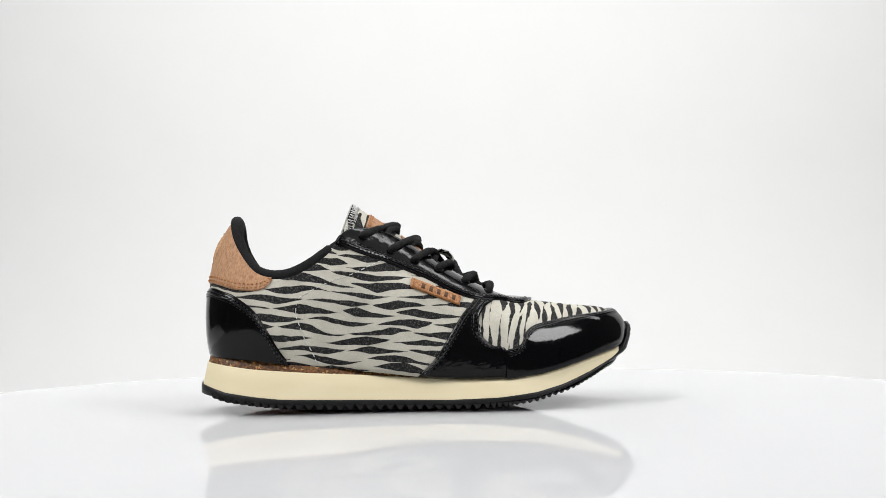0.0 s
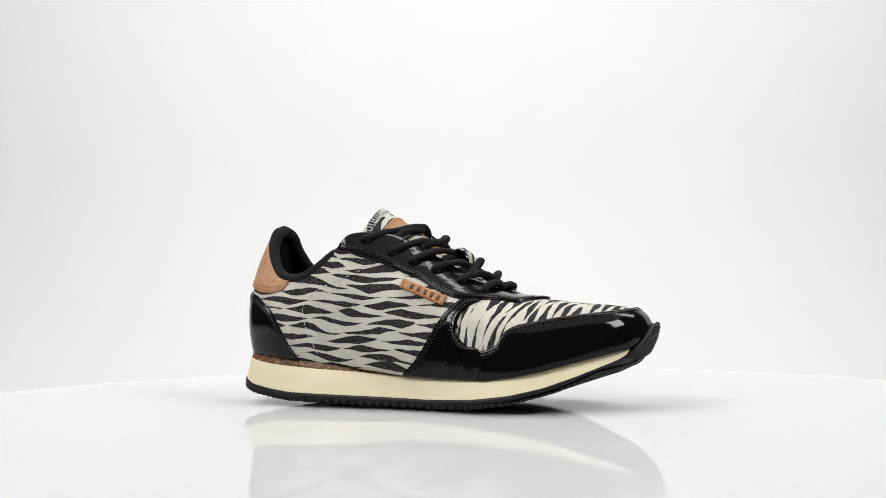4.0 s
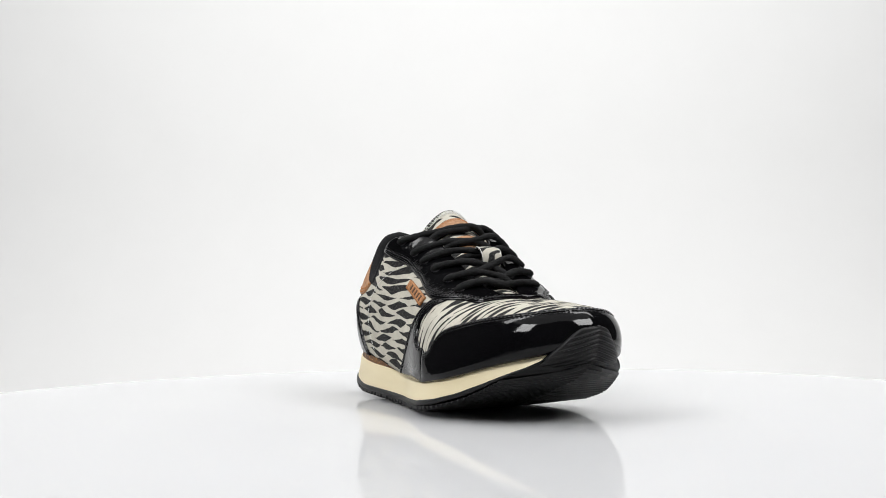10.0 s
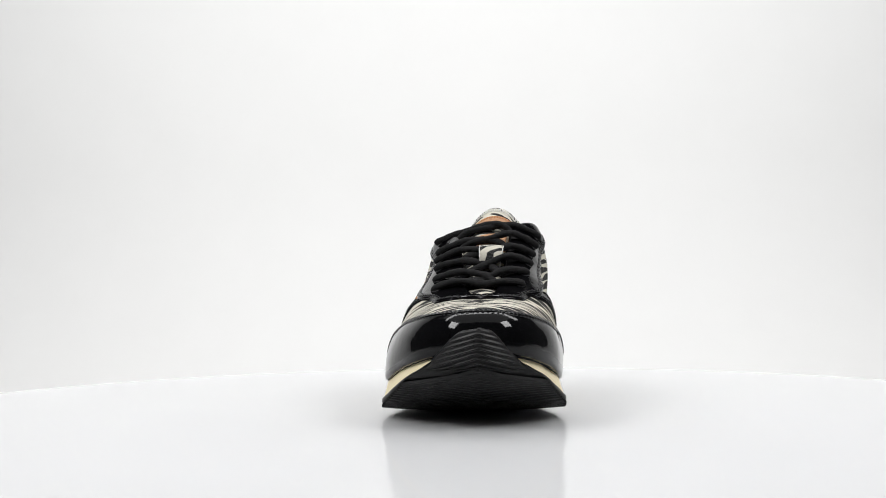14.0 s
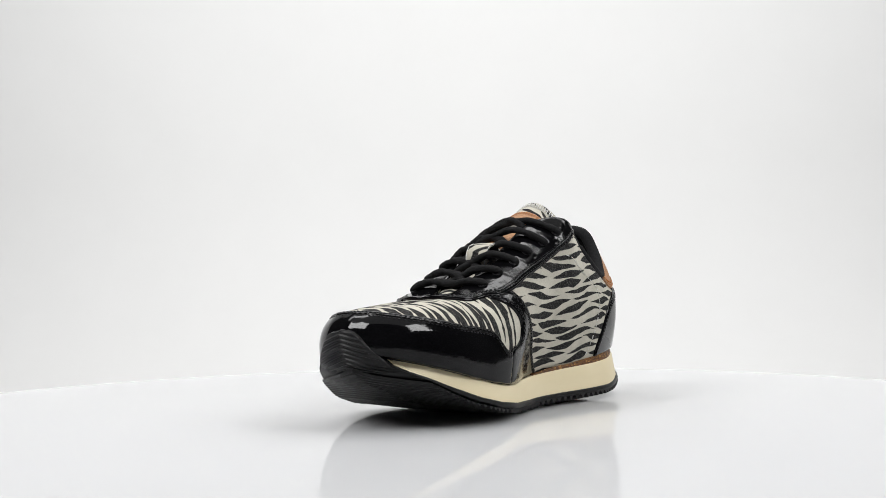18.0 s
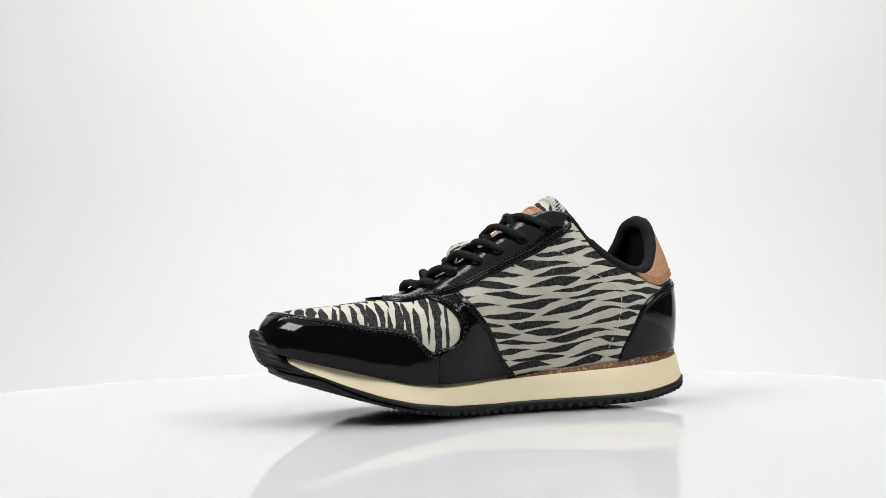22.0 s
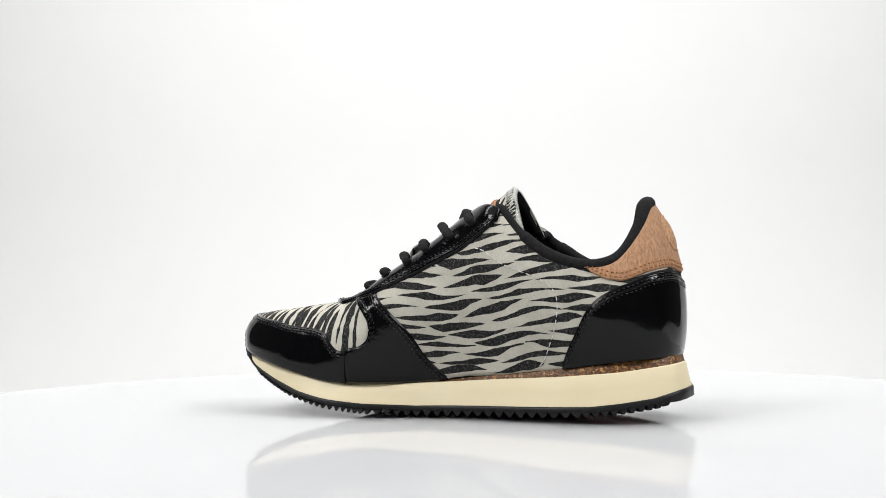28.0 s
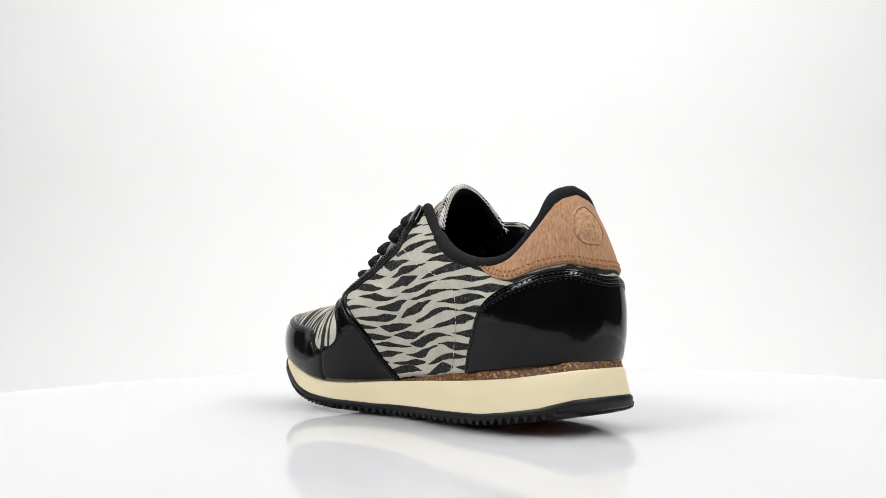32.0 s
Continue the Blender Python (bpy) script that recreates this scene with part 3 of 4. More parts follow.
def flap_bar(z0, flap, half, depth):
    """One fine chevron across the flap."""
    slope = 0.30
    reach = {}
    for side in (-1, 1):
        reach[side] = max([float(y) for y in np.arange(0, 0.045, 0.0004) if y <= flap_half(side, z0 - slope * y) * 0.98], default=0.0)
    rows = []
    for q in np.linspace(-1, 1, 41):
        y = float(q) * reach[-1 if q < 0 else 1]
        z = z0 - slope * ((y * y + 0.0009 ** 2) ** 0.5)
        p, t, n = flap_at(y, z, -0.0002 - 0.0006 * abs(q) ** 6)
        rows.append([p - t * half - n * depth, p - t * 0.0003, p + t * 0.0003, p + t * half - n * depth])
    bm = bmesh.new()
    g = lattice(bm, rows, close=True)
    bm.faces.new(g[0])
    bm.faces.new(list(reversed(g[-1])))
    part("tread_bar", bm, RUBBER, flap, smooth=False)


FLAP = toe_flap()
for i in range(9):
    flap_bar(0.0302 + 0.00238 * i, FLAP, 0.00112, 0.0011)

# orange-red sticker under the heel
bm = bmesh.new()
rows = [[Vector((x, y, table(OUT_LOW, x) - 0.0002)) for y in (-0.012, 0.012)] for x in np.linspace(0.03, 0.075, 8)]
shell(bm, rows, [[p + Vector((0, 0, 0.0008)) for p in r] for r in rows])
part("sticker", bm, RED_LABEL, outsole, "orange-red sticker under the heel")

bm = bmesh.new()
levels = []
for inset, h in ((0.0043, lambda x: mid_top(x) - 0.0003), (0.0046, lambda x: mid_top(x) + 0.0004), (0.0052, lambda x: max(table(FOOT_Z, x), mid_top(x)) - 0.0004), (0.0060, lambda x: max(table(FOOT_Z, x), mid_top(x)) + 0.0003)):
    levels.append((inset, h, 0))
full = sole_rows(N_SOLE, levels)
keep = [i for i, p in enumerate(full[0]) if p.x < 0.142]
order = [i for i in keep if i > N_SOLE] + [i for i in keep if i <= N_SOLE]
lattice(bm, [[ring[i] for i in order] for ring in full])
part("cork_layer", bm, CORK, shoe, "speckled brown cork wedge over the midsole")

# -- upper: base panels --
SPLIT, SPLIT_IN = 9.85 / 16, 10.1 / 16


def base_panel(name, g0, g1, v0, v1, mat, n, m, label=""):
    bm = bmesh.new()
    rows = [[skin(g0 + (g1 - g0) * i / n, v0 + (v1 - v0) * j / m) for j in range(m + 1)] for i in range(n + 1)]
    inner = [[skin(g0 + (g1 - g0) * i / n, v0 + (v1 - v0) * j / m, -0.0012) for j in range(m + 1)] for i in range(n + 1)]
    shell(bm, rows, inner)
    return part(name, bm, mat, shoe, label)


quarter_out = base_panel("quarter", 0.0, SPLIT, 0, 1, ZEBRA_SIDE, 90, 26, "black and bone zebra-print suede quarter")
quarter_in = base_panel("quarter", -SPLIT_IN, 0.0, 0, 1, ZEBRA_SIDE, 90, 26, "black and bone zebra-print suede quarter")
vamp = base_panel("vamp", SPLIT, 2 - SPLIT_IN, 0.0, 1.0, ZEBRA_TOP, 110, 26, "zebra-print suede vamp with cross bands")

# inner lining and foot bed
bm = bmesh.new()
lattice(bm, [[skin(g, v, -0.0030) for v in np.linspace(0.02, 0.99, 16)] for g in np.linspace(-0.72, 0.72, 120)])
part("lining", bm, LINING, shoe, "black textile lining")
bm = bmesh.new()
rows = []
for s in np.linspace(0.02, 0.97, 60):
    a, b = hull(-1, s, 0.05), hull(1, s, 0.05)
    z = Vector((0, 0, 0.004))
    rows.append([a.lerp(b, k / 6) + z for k in range(7)])
lattice(bm, rows)
part("insole", bm, LINING, shoe, "black insole")
bm = bmesh.new()
rows = [[Vector((x, y, table(FOOT_Z, x) + 0.0085)) for y in (-0.016, 0.014)] for x in np.linspace(0.05, 0.085, 4)]
shell(bm, rows, [[p - Vector((0, 0, 0.0012)) for p in r] for r in rows])
part("insole_label", bm, EMBOSS, shoe, "dark brown label on the insole")


def ridge(line, others, lift, parent):
    """A folded edge and a low welt between two rows of stitches, along a panel's edge."""
    bm = bmesh.new()
    tube(bm, [skin(g, v, lift * 0.1) for g, v in toward(line, others, 0.0006)], 0.0010, 8)
    part("folded_edge", bm, PATENT_CREASED, parent)
    # the welt between the rows swells between one stitch and the next
    coarse = [skin(g, v, lift * 0.8) for g, v in toward(line, others, 0.0030)]
    path = []
    for a, b in zip(coarse, coarse[1:]):
        steps = max(2, int((b - a).length / 0.00055))
        path += [a.lerp(b, i / steps) for i in range(steps)]
    total = sum((b - a).length for a, b in zip(path, path[1:]))
    bm = bmesh.new()
    tube(bm, path, lambda k: 0.00080 + 0.00010 * math.sin(2 * math.pi * k * total / 0.0027) + 0.00010 * math.sin(19 * k), 8)
    part("welt", bm, PATENT_CREASED, parent)


# -- the lasted underside of the toe --
rows = []
for s in np.linspace(0.62, 1.0, 40):
    a, b = hull(-1, float(s), 0.0), hull(1, float(s), 0.0)
    rows.append([a.lerp(b, k / 8) + Vector((0, 0, 0.0003 - 0.0018 * (1 - (k / 4 - 1) ** 2))) for k in range(9)])
bm = bmesh.new()
shell(bm, rows, [[p + Vector((0, 0, 0.0010)) for p in row] for row in rows])
part("lasted_underside", bm, LINING, shoe, "black lasted edge under the toe cap")

# -- heel counter, heel tab --
COUNTER = {-1: ((8, 76.2), (14, 74.7), (24, 70.3), (34, 62.5), (42, 50.6), (49, 38.7), (55.6, 29.5)),
           1: ((8, 77.5), (24, 75.3), (34, 71.3), (43.8, 65.9), (50.4, 58.7), (55.5, 49.1), (60.6, 39.6), (65, 29.5))}


def heel_line(marks_out, marks_in, z_mid, n):
    """A line round the heel from the arch side to the tag's side, through the back's middle at z_mid metres."""
    a = [(-s, v) for s, v in (find(1, x, z) for x, z in reversed(marks_in))]
    b = [find(-1, x, z) for x, z in marks_out]
    return smooth_line(a + [(0.0, at_height(-1, 0.0, z_mid))] + b, n)


top = heel_line(COUNTER[-1][1:], COUNTER[1][1:], 0.0768, 81)
top = [(g, max(v, 0.001)) for g, v in top]
low = [(g, 0.0) for g, v in top]
counter = patch("heel_counter", low, top, 0.0014, PATENT, shoe, n=20, label="black patent leather heel counter", e=0.07, ends=False)
for k in (0.0016, 0.0044):
    seam("stitching", toward(top[2:-2], low[2:-2], k), 0.0015, BLACK_THREAD, counter, label="black double stitching")
ridge(top[2:-2], low[2:-2], 0.0014, counter)

TAB = {-1: ((17, 76.8), (30.5, 74), (40.5, 75.2), (45.0, 79.5), (45.2, 82.0)), 1: ((24, 77.4), (38.9, 75.5), (46.8, 78.8), (51.0, 82.0), (52.0, 83.5))}
low = heel_line(TAB[-1], TAB[1], 0.0800, 71)
high = [(g, 0.998) for g, v in low]
high[0], high[-1] = (low[0][0] * 0.97, 0.998), (low[-1][0] * 0.97, 0.998)
tab = patch("heel_tab", low, high, 0.0012, TAN, shoe, n=18, label="tan brushed leather heel tab", e=0.05)
for k in (0.0018, 0.0042):
    seam("stitching", toward(low[3:-3], high[3:-3], k), 0.0013, ORANGE_THREAD, tab, label="orange double stitching", r=0.0006)


# pressed round emblem: a ring and a bar
def emblem():
    v0 = at_height(-1, 0.0, 0.1015)
    du = (skin(0.02, v0) - skin(-0.02, v0)).length / 0.04
    dv = (skin(0.0, v0 + 0.02) - skin(0.0, v0 - 0.02)).length / 0.04

    def on(a, b):
        return skin(a / du, v0 + b / dv, 0.0011)

    bm = bmesh.new()
    tube(bm, [on(0.0102 * math.cos(a), 0.0102 * math.sin(a)) for a in np.linspace(0, 2 * math.pi, 41)], 0.0008, 6, cap=False)
    tube(bm, [on(0.0090 * math.cos(a), 0.0090 * math.sin(a)) for a in np.linspace(0, 2 * math.pi, 41)], 0.0003, 6, cap=False)
    tube(bm, [on(x, 0.0003) for x in np.linspace(-0.0056, 0.0056, 9)], 0.0005, 6)
    emblem_ob = part("emblem", bm, PRESSED_TAN, tab, "round pressed emblem")
    bm = bmesh.new()
    rings = []
    for r, lift in ((0.0001, 0.0018), (0.004, 0.0017), (0.0072, 0.0014), (0.0087, 0.0009), (0.0095, 0.0004), (0.0108, 0.0008), (0.0115, -0.0006)):
        rings.append([on(r * math.cos(a), r * math.sin(a)) + hull_normal(-1, 0.0, v0) * (lift - 0.0004) for a in np.linspace(0, 2 * math.pi, 33)[:-1]])
    lattice(bm, rings, close=True)
    part("emblem_disc", bm, PRESSED_TAN, emblem_ob, "smooth domed tan disc")


emblem()

# -- padded collar --
bm = bmesh.new()
path = []
for g in np.linspace(-0.438, 0.425, 150):
    side, s = side_of(g)
    p, n = hull(side, s, 1.0), hull_normal(side, s, 0.97)
    n.z = 0
    n.normalize()
    sink = max(0.0, (g - 0.33) / 0.095) if g > 0 else max(0.0, (-g - 0.425) / 0.02)
    path.append(p - n * (0.0030 + 0.001 * sink) + Vector((0, 0, 0.0012 - 0.0055 * sink)))
tube(bm, path, lambda k: 0.0038 + 0.0004 * math.exp(-((k - 0.5) / 0.12) ** 2) - 0.0008 * (abs(k - 0.5) > 0.42), 12)
part("collar", bm, COLLAR, shoe, "thick padded black fabric collar")

# -- saddles and toe cap --
SADDLE_BACK = {-1: ((132, 21.2), (141.9, 29.9), (149, 40), (156.3, 52), (164.2, 62.2), (169.5, 67.0)), 1: ((133, 21.0), (144.1, 32.7), (152, 45.8), (161.6, 57.3), (169.6, 65.6), (174.0, 70.5))}
SADDLE_FRONT = {-1: ((185.3, 20.2), (185.4, 36.5), (177.5, 38.5), (170.6, 45.5), (169.8, 55.2), (174.2, 62.5), (181.0, 66.5)),
                1: ((190.6, 19.5), (190.4, 37.5), (182.4, 39.6), (176.6, 44.5), (176.0, 53), (180.5, 60.2), (190.0, 67.5))}
CAP_TOP = {-1: ((184.6, 36.2), (190.5, 37.0), (196, 40), (199.5, 46.5), (205, 50.3), (215, 52.6), (227, 54.8)), 1: ((189.8, 37.2), (196.0, 38.6), (201, 43.5), (204.5, 48.0), (210, 50.0), (218, 51.2), (230, 52.4))}
saddles = {}
for side, word in ((-1, "outer"), (1, "inner")):
    back = traced(side, SADDLE_BACK[side], 40)
    back[0] = (back[0][0], 0.0)
    front = traced(side, SADDLE_FRONT[side], 40)
    front[0] = (front[0][0], 0.0)
    ob = patch("side_overlay", back, front, 0.0014, PATENT_CREASED, shoe, n=16, label="black patent leather overlay beside the vamp", e=0.06)
    saddles[side] = ob
    for k in (0.0016, 0.0044):
        seam("stitching", toward(back[1:], front[1:], k), 0.0015, BLACK_THREAD, ob, label="black double stitching")
        seam("stitching", toward(front[9:], back[9:], k), 0.0015, BLACK_THREAD, ob)
    ridge(back[1:], front[1:], 0.0014, ob)
    ridge(front[9:], back[9:], 0.0014, ob)

half_a, half_b = traced(-1, CAP_TOP[-1], 36), [(2 + g, v) for g, v in traced(1, CAP_TOP[1], 36)]
ga, gb = half_a[-1][0], half_b[-1][0]
za, zb = skin(*half_a[-1]).z, skin(*half_b[-1]).z
front = []
for k in np.linspace(0, 1, 60)[1:-1]:
    g = ga + (gb - ga) * k
    side, s = side_of(g)
    base_z = za + (zb - za) * k
    z = base_z + (0.0600 - base_z) * math.sin(math.pi * k) ** 0.8
    front.append((g, at_height(side, s, z)))
top = half_a + front + list(reversed(half_b))
low = [(g, 0.0) for g, v in top]
cap = patch("toe_cap", low, top, 0.0016, PATENT, shoe, n=20, label="black patent leather toe cap", e=0.06)
for k in (0.0016, 0.0044):
    seam("stitching", toward(top[2:-2], low[2:-2], k), 0.0017, BLACK_THREAD, cap, label="black double stitching")
ridge(top[2:-2], low[2:-2], 0.0016, cap)

# -- eyestay: a band along the throat, joined in front --
STAY = {-1: ((84, 101.5), (95, 98.0), (106, 94.3), (127, 86), (141, 80.2), (155, 72.5), (166, 68.3), (178, 66.8)), 1: ((99, 109.0), (105.5, 104.5), (113, 99.3), (125, 92.4), (143, 84.3), (160, 77.3), (172, 72.3), (182, 68.8))}
STAY_FRONT = {-1: ((190, -31, 66.5), (203, -26, 65.5), (210, -16, 66.3)), 1: ((191, 27, 67.0), (202, 22, 65.8), (210, 13, 66.4))}


def nearest(side, p):
    """The s, v of the hull's point nearest to p (millimetres)."""
    p = Vector(p) * 0.001
    r = min(GRID[side], key=lambda q: (q[2] - p).length_squared)
    return r[0], r[1]


stays = {}
for side in (-1, 1):
    line = smooth_line([find(side, x, z) for x, z in STAY[side]] + [nearest(side, q) for q in STAY_FRONT[side]] + [(13.1 / 16, 0.999)], 70)
    low = [(s if side < 0 else -s, min(v, 0.999)) for s, v in line]
    high = [(g, 1.0) for g, v in low]
    ob = patch("eyestay", low, high, 0.0020, PATENT_CREASED, shoe, n=14, label="black patent leather eyestay", e=0.06)
    stays[side] = ob
    for k in (0.0016, 0.0044):
        seam("stitching", toward(low[2:-6], high[2:-6], k), 0.0022, BLACK_THREAD, ob, label="black double stitching")
    ridge(low[2:-6], high[2:-6], 0.0020, ob)

# -- tongue --
SPINE = ((198, 65.5), (188, 69.5), (176, 75.5), (161, 84.5), (146, 95), (131, 106.5), (118.5, 115.5), (106.5, 123.5), (96, 130.8))
SPREAD = ((0, .010), (.2, .017), (.45, .021), (.7, .0240), (1, .0245))
DROP = ((0, .0055), (.4, .007), (.7, .014), (.9, .023), (1, .0260))


def tongue_at(k, w, lift=0.0):
    """k from the throat to the top edge, w from -1 (tag side) to 1."""
    pts = [Vector((x, 0, z)) * 0.001 for x, z in SPINE]
    p = spline(pts, k)
    t = (spline(pts, min(k + 0.01, 1)) - spline(pts, max(k - 0.01, 0))).normalized()
    n = Vector((-t.z, 0, t.x)) * -1
    half = table(SPREAD, k)
    drop = table(DROP, k) * w * w
    q = p + Vector((-0.36 * drop, half * w + 0.0080 * k, -drop))
    side = table(DROP, k) * 2 * w / half
    n = Vector((n.x, side * 0.7 * n.z, n.z)).normalized()
    return q + n * lift


def sheet(name, k0, k1, w0, w1, l0, l1, mat, parent, label="", n=26, m=20):
    bm = bmesh.new()
    ks, ws = np.linspace(k0, k1, n + 1), np.linspace(w0, w1, m + 1)
    shell(bm, [[tongue_at(k, w, l1) for w in ws] for k in ks], [[tongue_at(k, w, l0) for w in ws] for k in ks])
    return part(name, bm, mat, parent, label)


tongue = sheet("tongue", 0.0, 1.0, -1, 1, 0.0, 0.0016, ZEBRA_TOP, shoe, "zebra-print suede tongue with an overlocked edge")
sheet("tongue_lining", 0.0, 0.985, -0.97, 0.97, -0.0022, -0.0001, LINING, tongue, "black padded tongue lining")
sheet("tongue_label", 0.755, 0.872, -0.66, 0.62, 0.0016, 0.0024, TAN, tongue, "tan leather label on the tongue", n=8, m=10)
sheet("tongue_label", 0.53, 0.66, -0.40, 0.40, 0.0017, 0.0025, TAN, tongue, "tan leather patch under the laces", n=8, m=10)
bm = bmesh.new()
ws = np.linspace(-1, 1, 37)
for i, (w0, w1) in enumerate(zip(ws, ws[1:])):
    face = Vector((0.5, w0, 0.6)).normalized()
    a, b = tongue_at(0.998, w0, 0.0018), tongue_at(0.945, (w0 + w1) / 2, 0.0018)
    add_stitch(bm, a, b, face, 0.00036)
    if i % 2:
        add_stitch(bm, b, tongue_at(0.998, w1, 0.0018), face, 0.0002)
    if i % 2 == 0:
        add_stitch(bm, tongue_at(0.945, w0, 0.0018), tongue_at(0.945, min(w1 + 0.03, 1), 0.0018), face, 0.0002)
    add_stitch(bm, tongue_at(1.0, w0, 0.0016), tongue_at(1.0, min(w1 + 0.012, 1), -0.0018), Vector((-0.5, w0, 0.8)).normalized(), 0.00045)
    add_stitch(bm, tongue_at(1.0, w0, -0.0022), tongue_at(1.0, w1, -0.0002), Vector((-0.5, w0, 0.8)).normalized(), 0.00035)
part("overlock_edge", bm, WHITE_THREAD, tongue, "white overlock stitches round the tongue's edge")
bm = bmesh.new()
for row in (0.772, 0.845, 0.858):
    for w in np.linspace(-0.60, 0.56, 18):
        add_stitch(bm, tongue_at(row, w - 0.022, 0.0025), tongue_at(row + 0.006, w + 0.022, 0.0025), Vector((0, 0, 1)), 0.0004)
part("stitching", bm, ORANGE_THREAD, tongue, "orange stitching on the label")
# strap that guides the lace
bm = bmesh.new()
arch = [(0.505, 0.0008), (0.50, 0.0060), (0.48, 0.0100), (0.445, 0.0114), (0.41, 0.0098), (0.385, 0.0058), (0.38, 0.0008)]
ws = np.linspace(-0.22, 0.34, 7)
shell(bm, [[tongue_at(k, w, l + 0.0010) for w in ws] for k, l in arch], [[tongue_at(k * 0.97 + 0.44 * 0.03, w, l - 0.0002) for w in ws] for k, l in arch])
strap = part("lace_loop", bm, ZEBRA_FINE, tongue, "small zebra-print strap for the lace")
bm = bmesh.new()
for w in (-0.22, 0.34):
    for (k0, l0), (k1, l1) in zip(arch, arch[1:]):
        add_stitch(bm, tongue_at(k0, w, l0 + 0.0010), tongue_at(k1, w, l1 + 0.0010), Vector((0, 0, 1)), 0.0004)
part("strap_edge", bm, WHITE_THREAD, strap, "pale cut edge")

# -- eyelets and laces --
EYELETS = {-1: ((102, -27.5, 105.5), (120, -27.5, 97.5), (134, -27, 90.5), (149, -27, 84.0), (164, -27, 77.5), (181, -27, 71.5)),
           1: ((113, 33, 108.5), (129, 30, 100.5), (143, 27.5, 93), (156, 25, 86), (170, 24, 79.5), (184, 23, 74.5))}
HOLES = {side: [nearest(side, q) for q in EYELETS[side]] for side in (-1, 1)}
for side in (-1, 1):
    for s, v in HOLES[side]:
        bm = bmesh.new()
        c, n = hull(side, s, v), hull_normal(side, s, v)
        u = n.orthogonal().normalized()
        w = n.cross(u)
        ring = [c + n * 0.0022 + (u * math.cos(a) + w * math.sin(a)) * 0.0027 for a in np.linspace(0, 2 * math.pi, 21)]
        tube(bm, ring, 0.0004, 6, cap=False)
        part("eyelet", bm, BLACK_THREAD, stays[side], "black punched eyelet")


def lace_path(i, j, lift, flip):
    """From hole i on one side over the tongue and under the other side to hole j; flip starts on the arch side."""
    first = 1 if flip else -1
    (sa, va), (sb, vb) = HOLES[first][i], HOLES[-first][j]
    a, b = hull(first, sa, va), hull(-first, sb, vb)
    na, nb = hull_normal(first, sa, va), hull_normal(-first, sb, vb)
    m = (a + b) / 2

    def slope(q):
        return (tongue_at(min(q + 0.03, 1), 0) - tongue_at(max(q - 0.03, 0), 0)).normalized()

    k = min(np.linspace(0, 1, 120), key=lambda q: abs((tongue_at(q, 0) - m).dot(slope(q))))
    t = slope(k)
    up = Vector((-t.z, 0, t.x)) * -1
    mid = tongue_at(k, 0, 0.0046 + lift)
    ea, eb = hull(first, sa + (sb - sa) * 0.25, 0.97), hull(-first, sb + (sa - sb) * 0.1, 1.0)
    start = a + na * 0.0034
    half = start.lerp(mid, 0.5)
    over = half + up * max((ea + up * (0.0056 + lift * 0.6) - half).dot(up), 0.001)
    if i == j:
        stop = b + nb * 0.0030
        half = stop.lerp(mid, 0.5)
        pts = [a - na * 0.002, start, over, mid, half + up * max((eb + up * 0.0040 - half).dot(up), 0.001), stop, b - nb * 0.002]
    else:
        pts = [a - na * 0.002, start, over, mid, eb.lerp(mid, 0.12) + up * 0.0004, b - nb * 0.006]
    if flip:
        pts.reverse()
    return [spline(pts, q) for q in np.linspace(0, 1, 120)]


def cord(bm, path, radius, squash, seed):
    """A slack woven cord: a tube with braided relief, rumples and an uneven section."""
    rings = []
    n = 20
    run = 0.0
    for i, p in enumerate(path):
        d = (path[min(i + 1, len(path) - 1)] - path[max(i - 1, 0)]).normalized()
        run += (p - path[max(i - 1, 0)]).length
        w = d.cross(Vector((0, 0, 1)))
        w = w.normalized() if w.length > 1e-6 else Vector((0, 1, 0))
        h = w.cross(d).normalized()
        swell = radius * (1 + 0.07 * math.sin(run * 330 + seed) + 0.05 * math.sin(run * 790 + 2 * seed))
        ring = []
        for k in range(n):
            a = 2 * math.pi * k / n
            braid = abs(math.sin(3 * a + run * 1500)) * abs(math.sin(3 * a - run * 1500))
            lump = 0.05 * math.sin(2 * a + run * 210 + seed)
            r = swell * (0.97 + 0.09 * braid + lump)
            ring.append(p + (w * math.cos(a) + h * math.sin(a) * squash) * r)
        rings.append(ring)
    g = lattice(bm, rings, close=True)
    bm.faces.new(list(reversed(g[0])))
    bm.faces.new(g[-1])


shoelace = None
crossings = [(5, 5, -0.0004, False)]
for i in range(4, -1, -1):
    crossings += [(i, i + 1, -0.0002, i % 2 == 0), (i, i + 1, 0.0013, i % 2 == 1)]
for i, j, lift, flip in crossings:
    bm = bmesh.new()
    cord(bm, lace_path(i, j, lift, flip), 0.00262, 0.82, i * 2.1 + j)
    if shoelace is None:
        shoelace = part("shoelace", bm, LACE, shoe, "thick round black cotton shoelace")
    else:
        part("lace_crossing", bm, LACE, shoelace)

# -- tag with plain bars, side seams --
bm = bmesh.new()
corners = [find(-1, x, z) for x, z in ((130.5, 80.6), (160.5, 68.6), (159.0, 63.4), (129.0, 75.2))]


def tag_at(a, b, lift):
    t, l = [tuple(p[i] + (q[i] - p[i]) * a for i in (0, 1)) for p, q in ((corners[0], corners[1]), (corners[3], corners[2]))]
    return skin(t[0] + (l[0] - t[0]) * b, t[1] + (l[1] - t[1]) * b, lift)


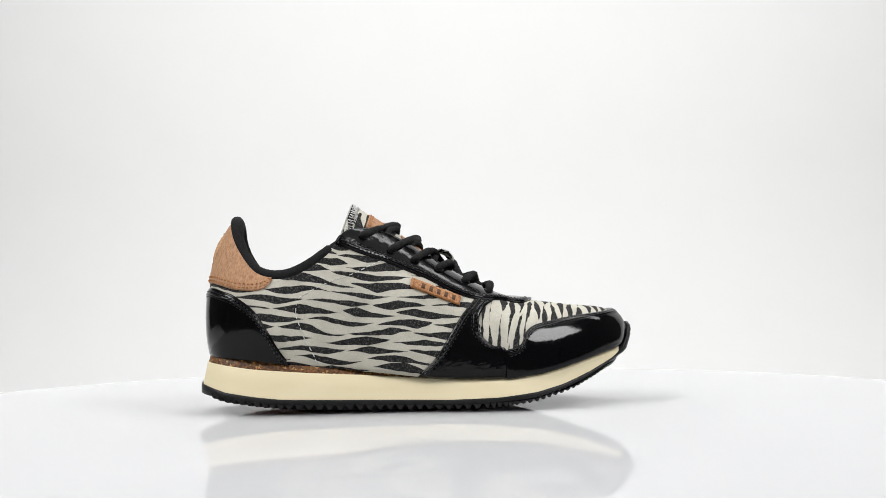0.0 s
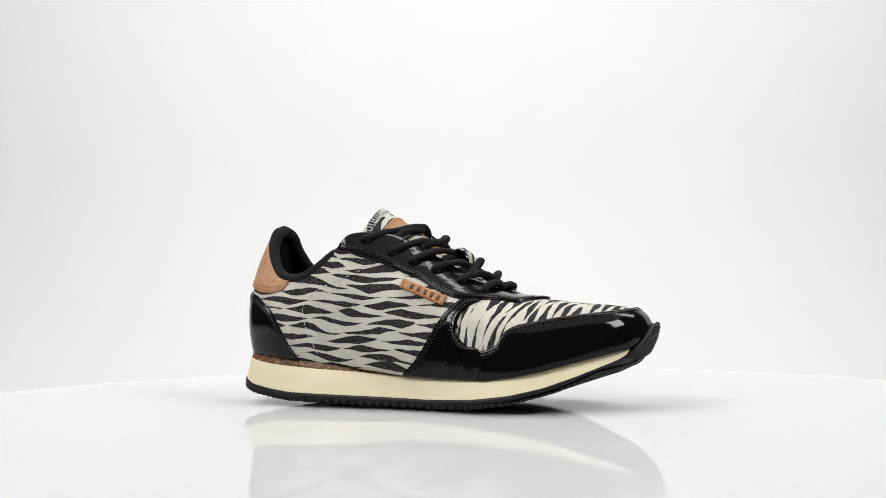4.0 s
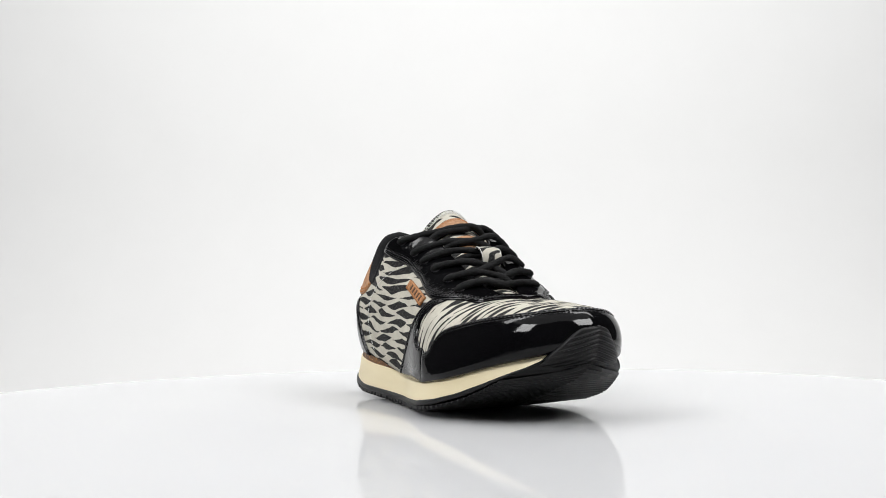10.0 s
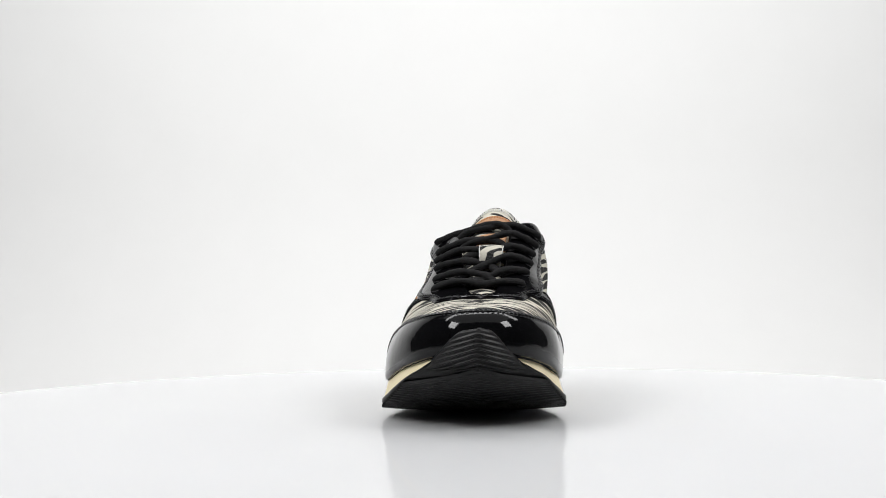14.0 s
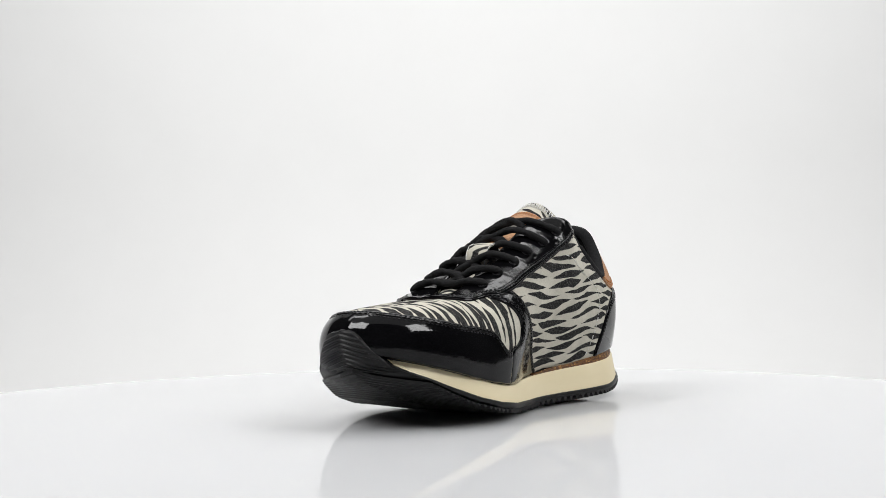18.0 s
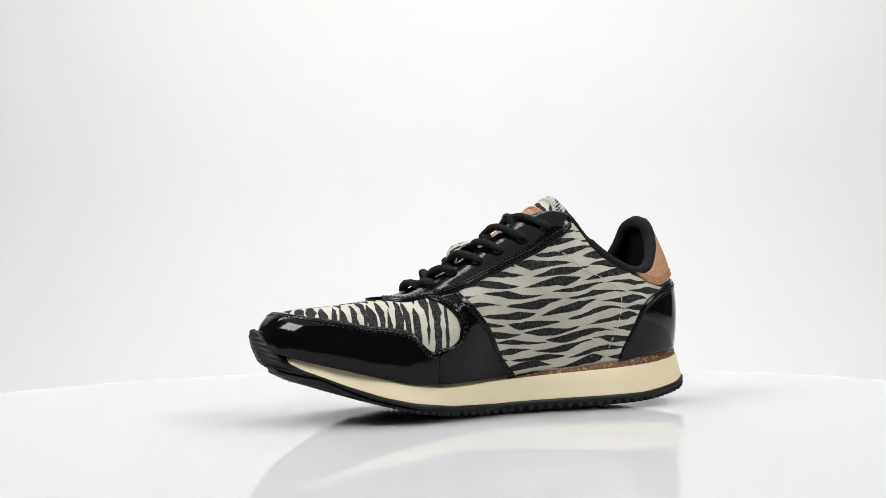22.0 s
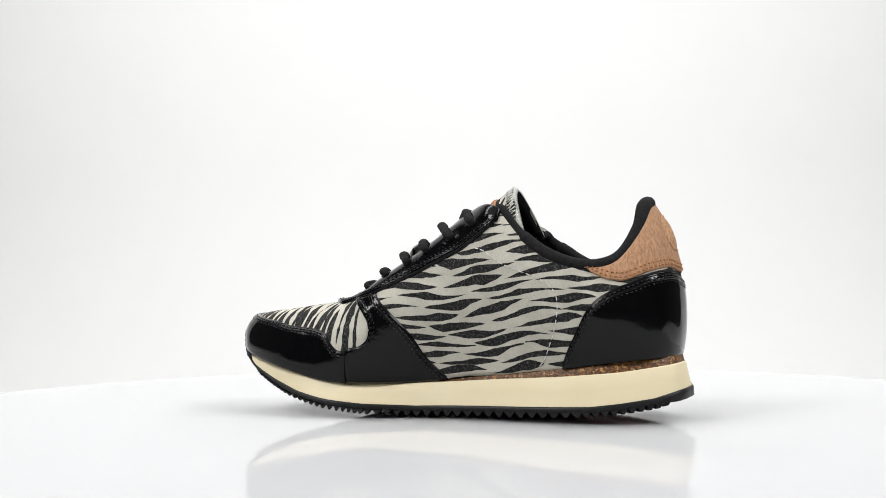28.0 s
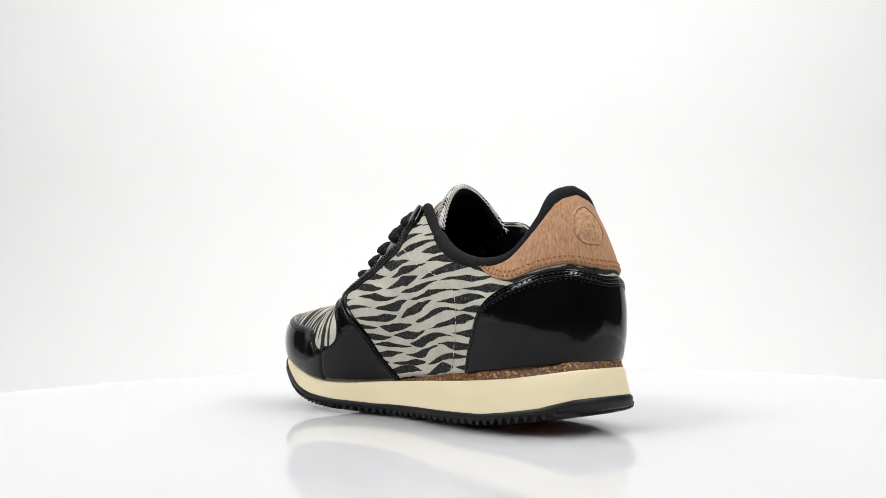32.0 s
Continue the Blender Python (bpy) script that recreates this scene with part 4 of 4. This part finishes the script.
ks = np.linspace(0, 1, 15)
shell(bm, [[tag_at(a, b, 0.0016) for b in np.linspace(0, 1, 6)] for a in ks], [[tag_at(a, b, 0.0001) for b in np.linspace(0, 1, 6)] for a in ks])
tag = part("tag", bm, ORANGE_LEATHER, quarter_out, "small orange-brown leather tag with pressed dark marks")
for a in np.linspace(0.24, 0.86, 5):
    bm = bmesh.new()
    box = [[tag_at(a + da, b, 0.0018) for b in (0.20, 0.48, 0.76)] for da in (-0.034, 0.0, 0.034)]
    shell(bm, box, [[tag_at(a + da, b, 0.0012) for b in (0.20, 0.48, 0.76)] for da in (-0.034, 0.0, 0.034)])
    part("pressed_mark", bm, EMBOSS, tag, "dark pressed mark")
bm = bmesh.new()
for b in (0.93,):
    for a in np.linspace(0.04, 0.95, 16):
        add_stitch(bm, tag_at(a - 0.02, b, 0.0018), tag_at(a + 0.02, b, 0.0018), Vector((0, -1, 0)), 0.0004)
for a in (0.05,):
    for b in np.linspace(0.1, 0.85, 5):
        add_stitch(bm, tag_at(a, b - 0.06, 0.0018), tag_at(a, b + 0.06, 0.0018), Vector((0, -1, 0)), 0.0004)
part("stitching", bm, ORANGE_THREAD, tag, "orange stitching round the tag")

DART = {-1: ((113, 92), (95, 84), (78, 78), (64, 71), (60.5, 66), (60, 59), (62, 53), (65, 45), (70, 36), (74, 28)), 1: ((113, 95), (100, 88), (88, 82), (76, 77), (70, 73), (66.5, 68), (66.0, 60), (68, 50), (71, 42), (75, 33), (79, 28.5))}
for side, parent in ((-1, quarter_out), (1, quarter_in)):
    line = traced(side, DART[side], 60)
    seam("stitching", line, 0.0002, WHITE_THREAD, parent, pitch=0.0042, fill=0.72, r=0.00030, label="pale grey side seam")


def motions():
    turns = []
    for t in range(0, 33):
        k = min(t // 2, 15)
        p0, p1, p2, p3 = (TURN[min(max(i, 0), 16)][1] for i in (k - 1, k, k + 1, k + 2))
        m1 = (p2 - p0) / 2 if k else p2 - p1
        m2 = (p3 - p1) / 2 if k < 15 else p2 - p1
        f = (t - TURN[k][0]) / 2
        turns.append((float(t), (2 * f ** 3 - 3 * f * f + 1) * p1 + (f ** 3 - 2 * f * f + f) * m1 + (3 * f * f - 2 * f ** 3) * p2 + (f ** 3 - f * f) * m2))
    walk(shoe, [(t, pose(0, 0, 0, 0, 0, a + AXIS_TURN) @ Matrix.Translation((PIVOT_X, PIVOT_Y, 0.0))) for t, a in turns])
    walk(turntable, [(t, pose(0, 0, 0, 0, 0, a)) for t, a in turns])


motions()
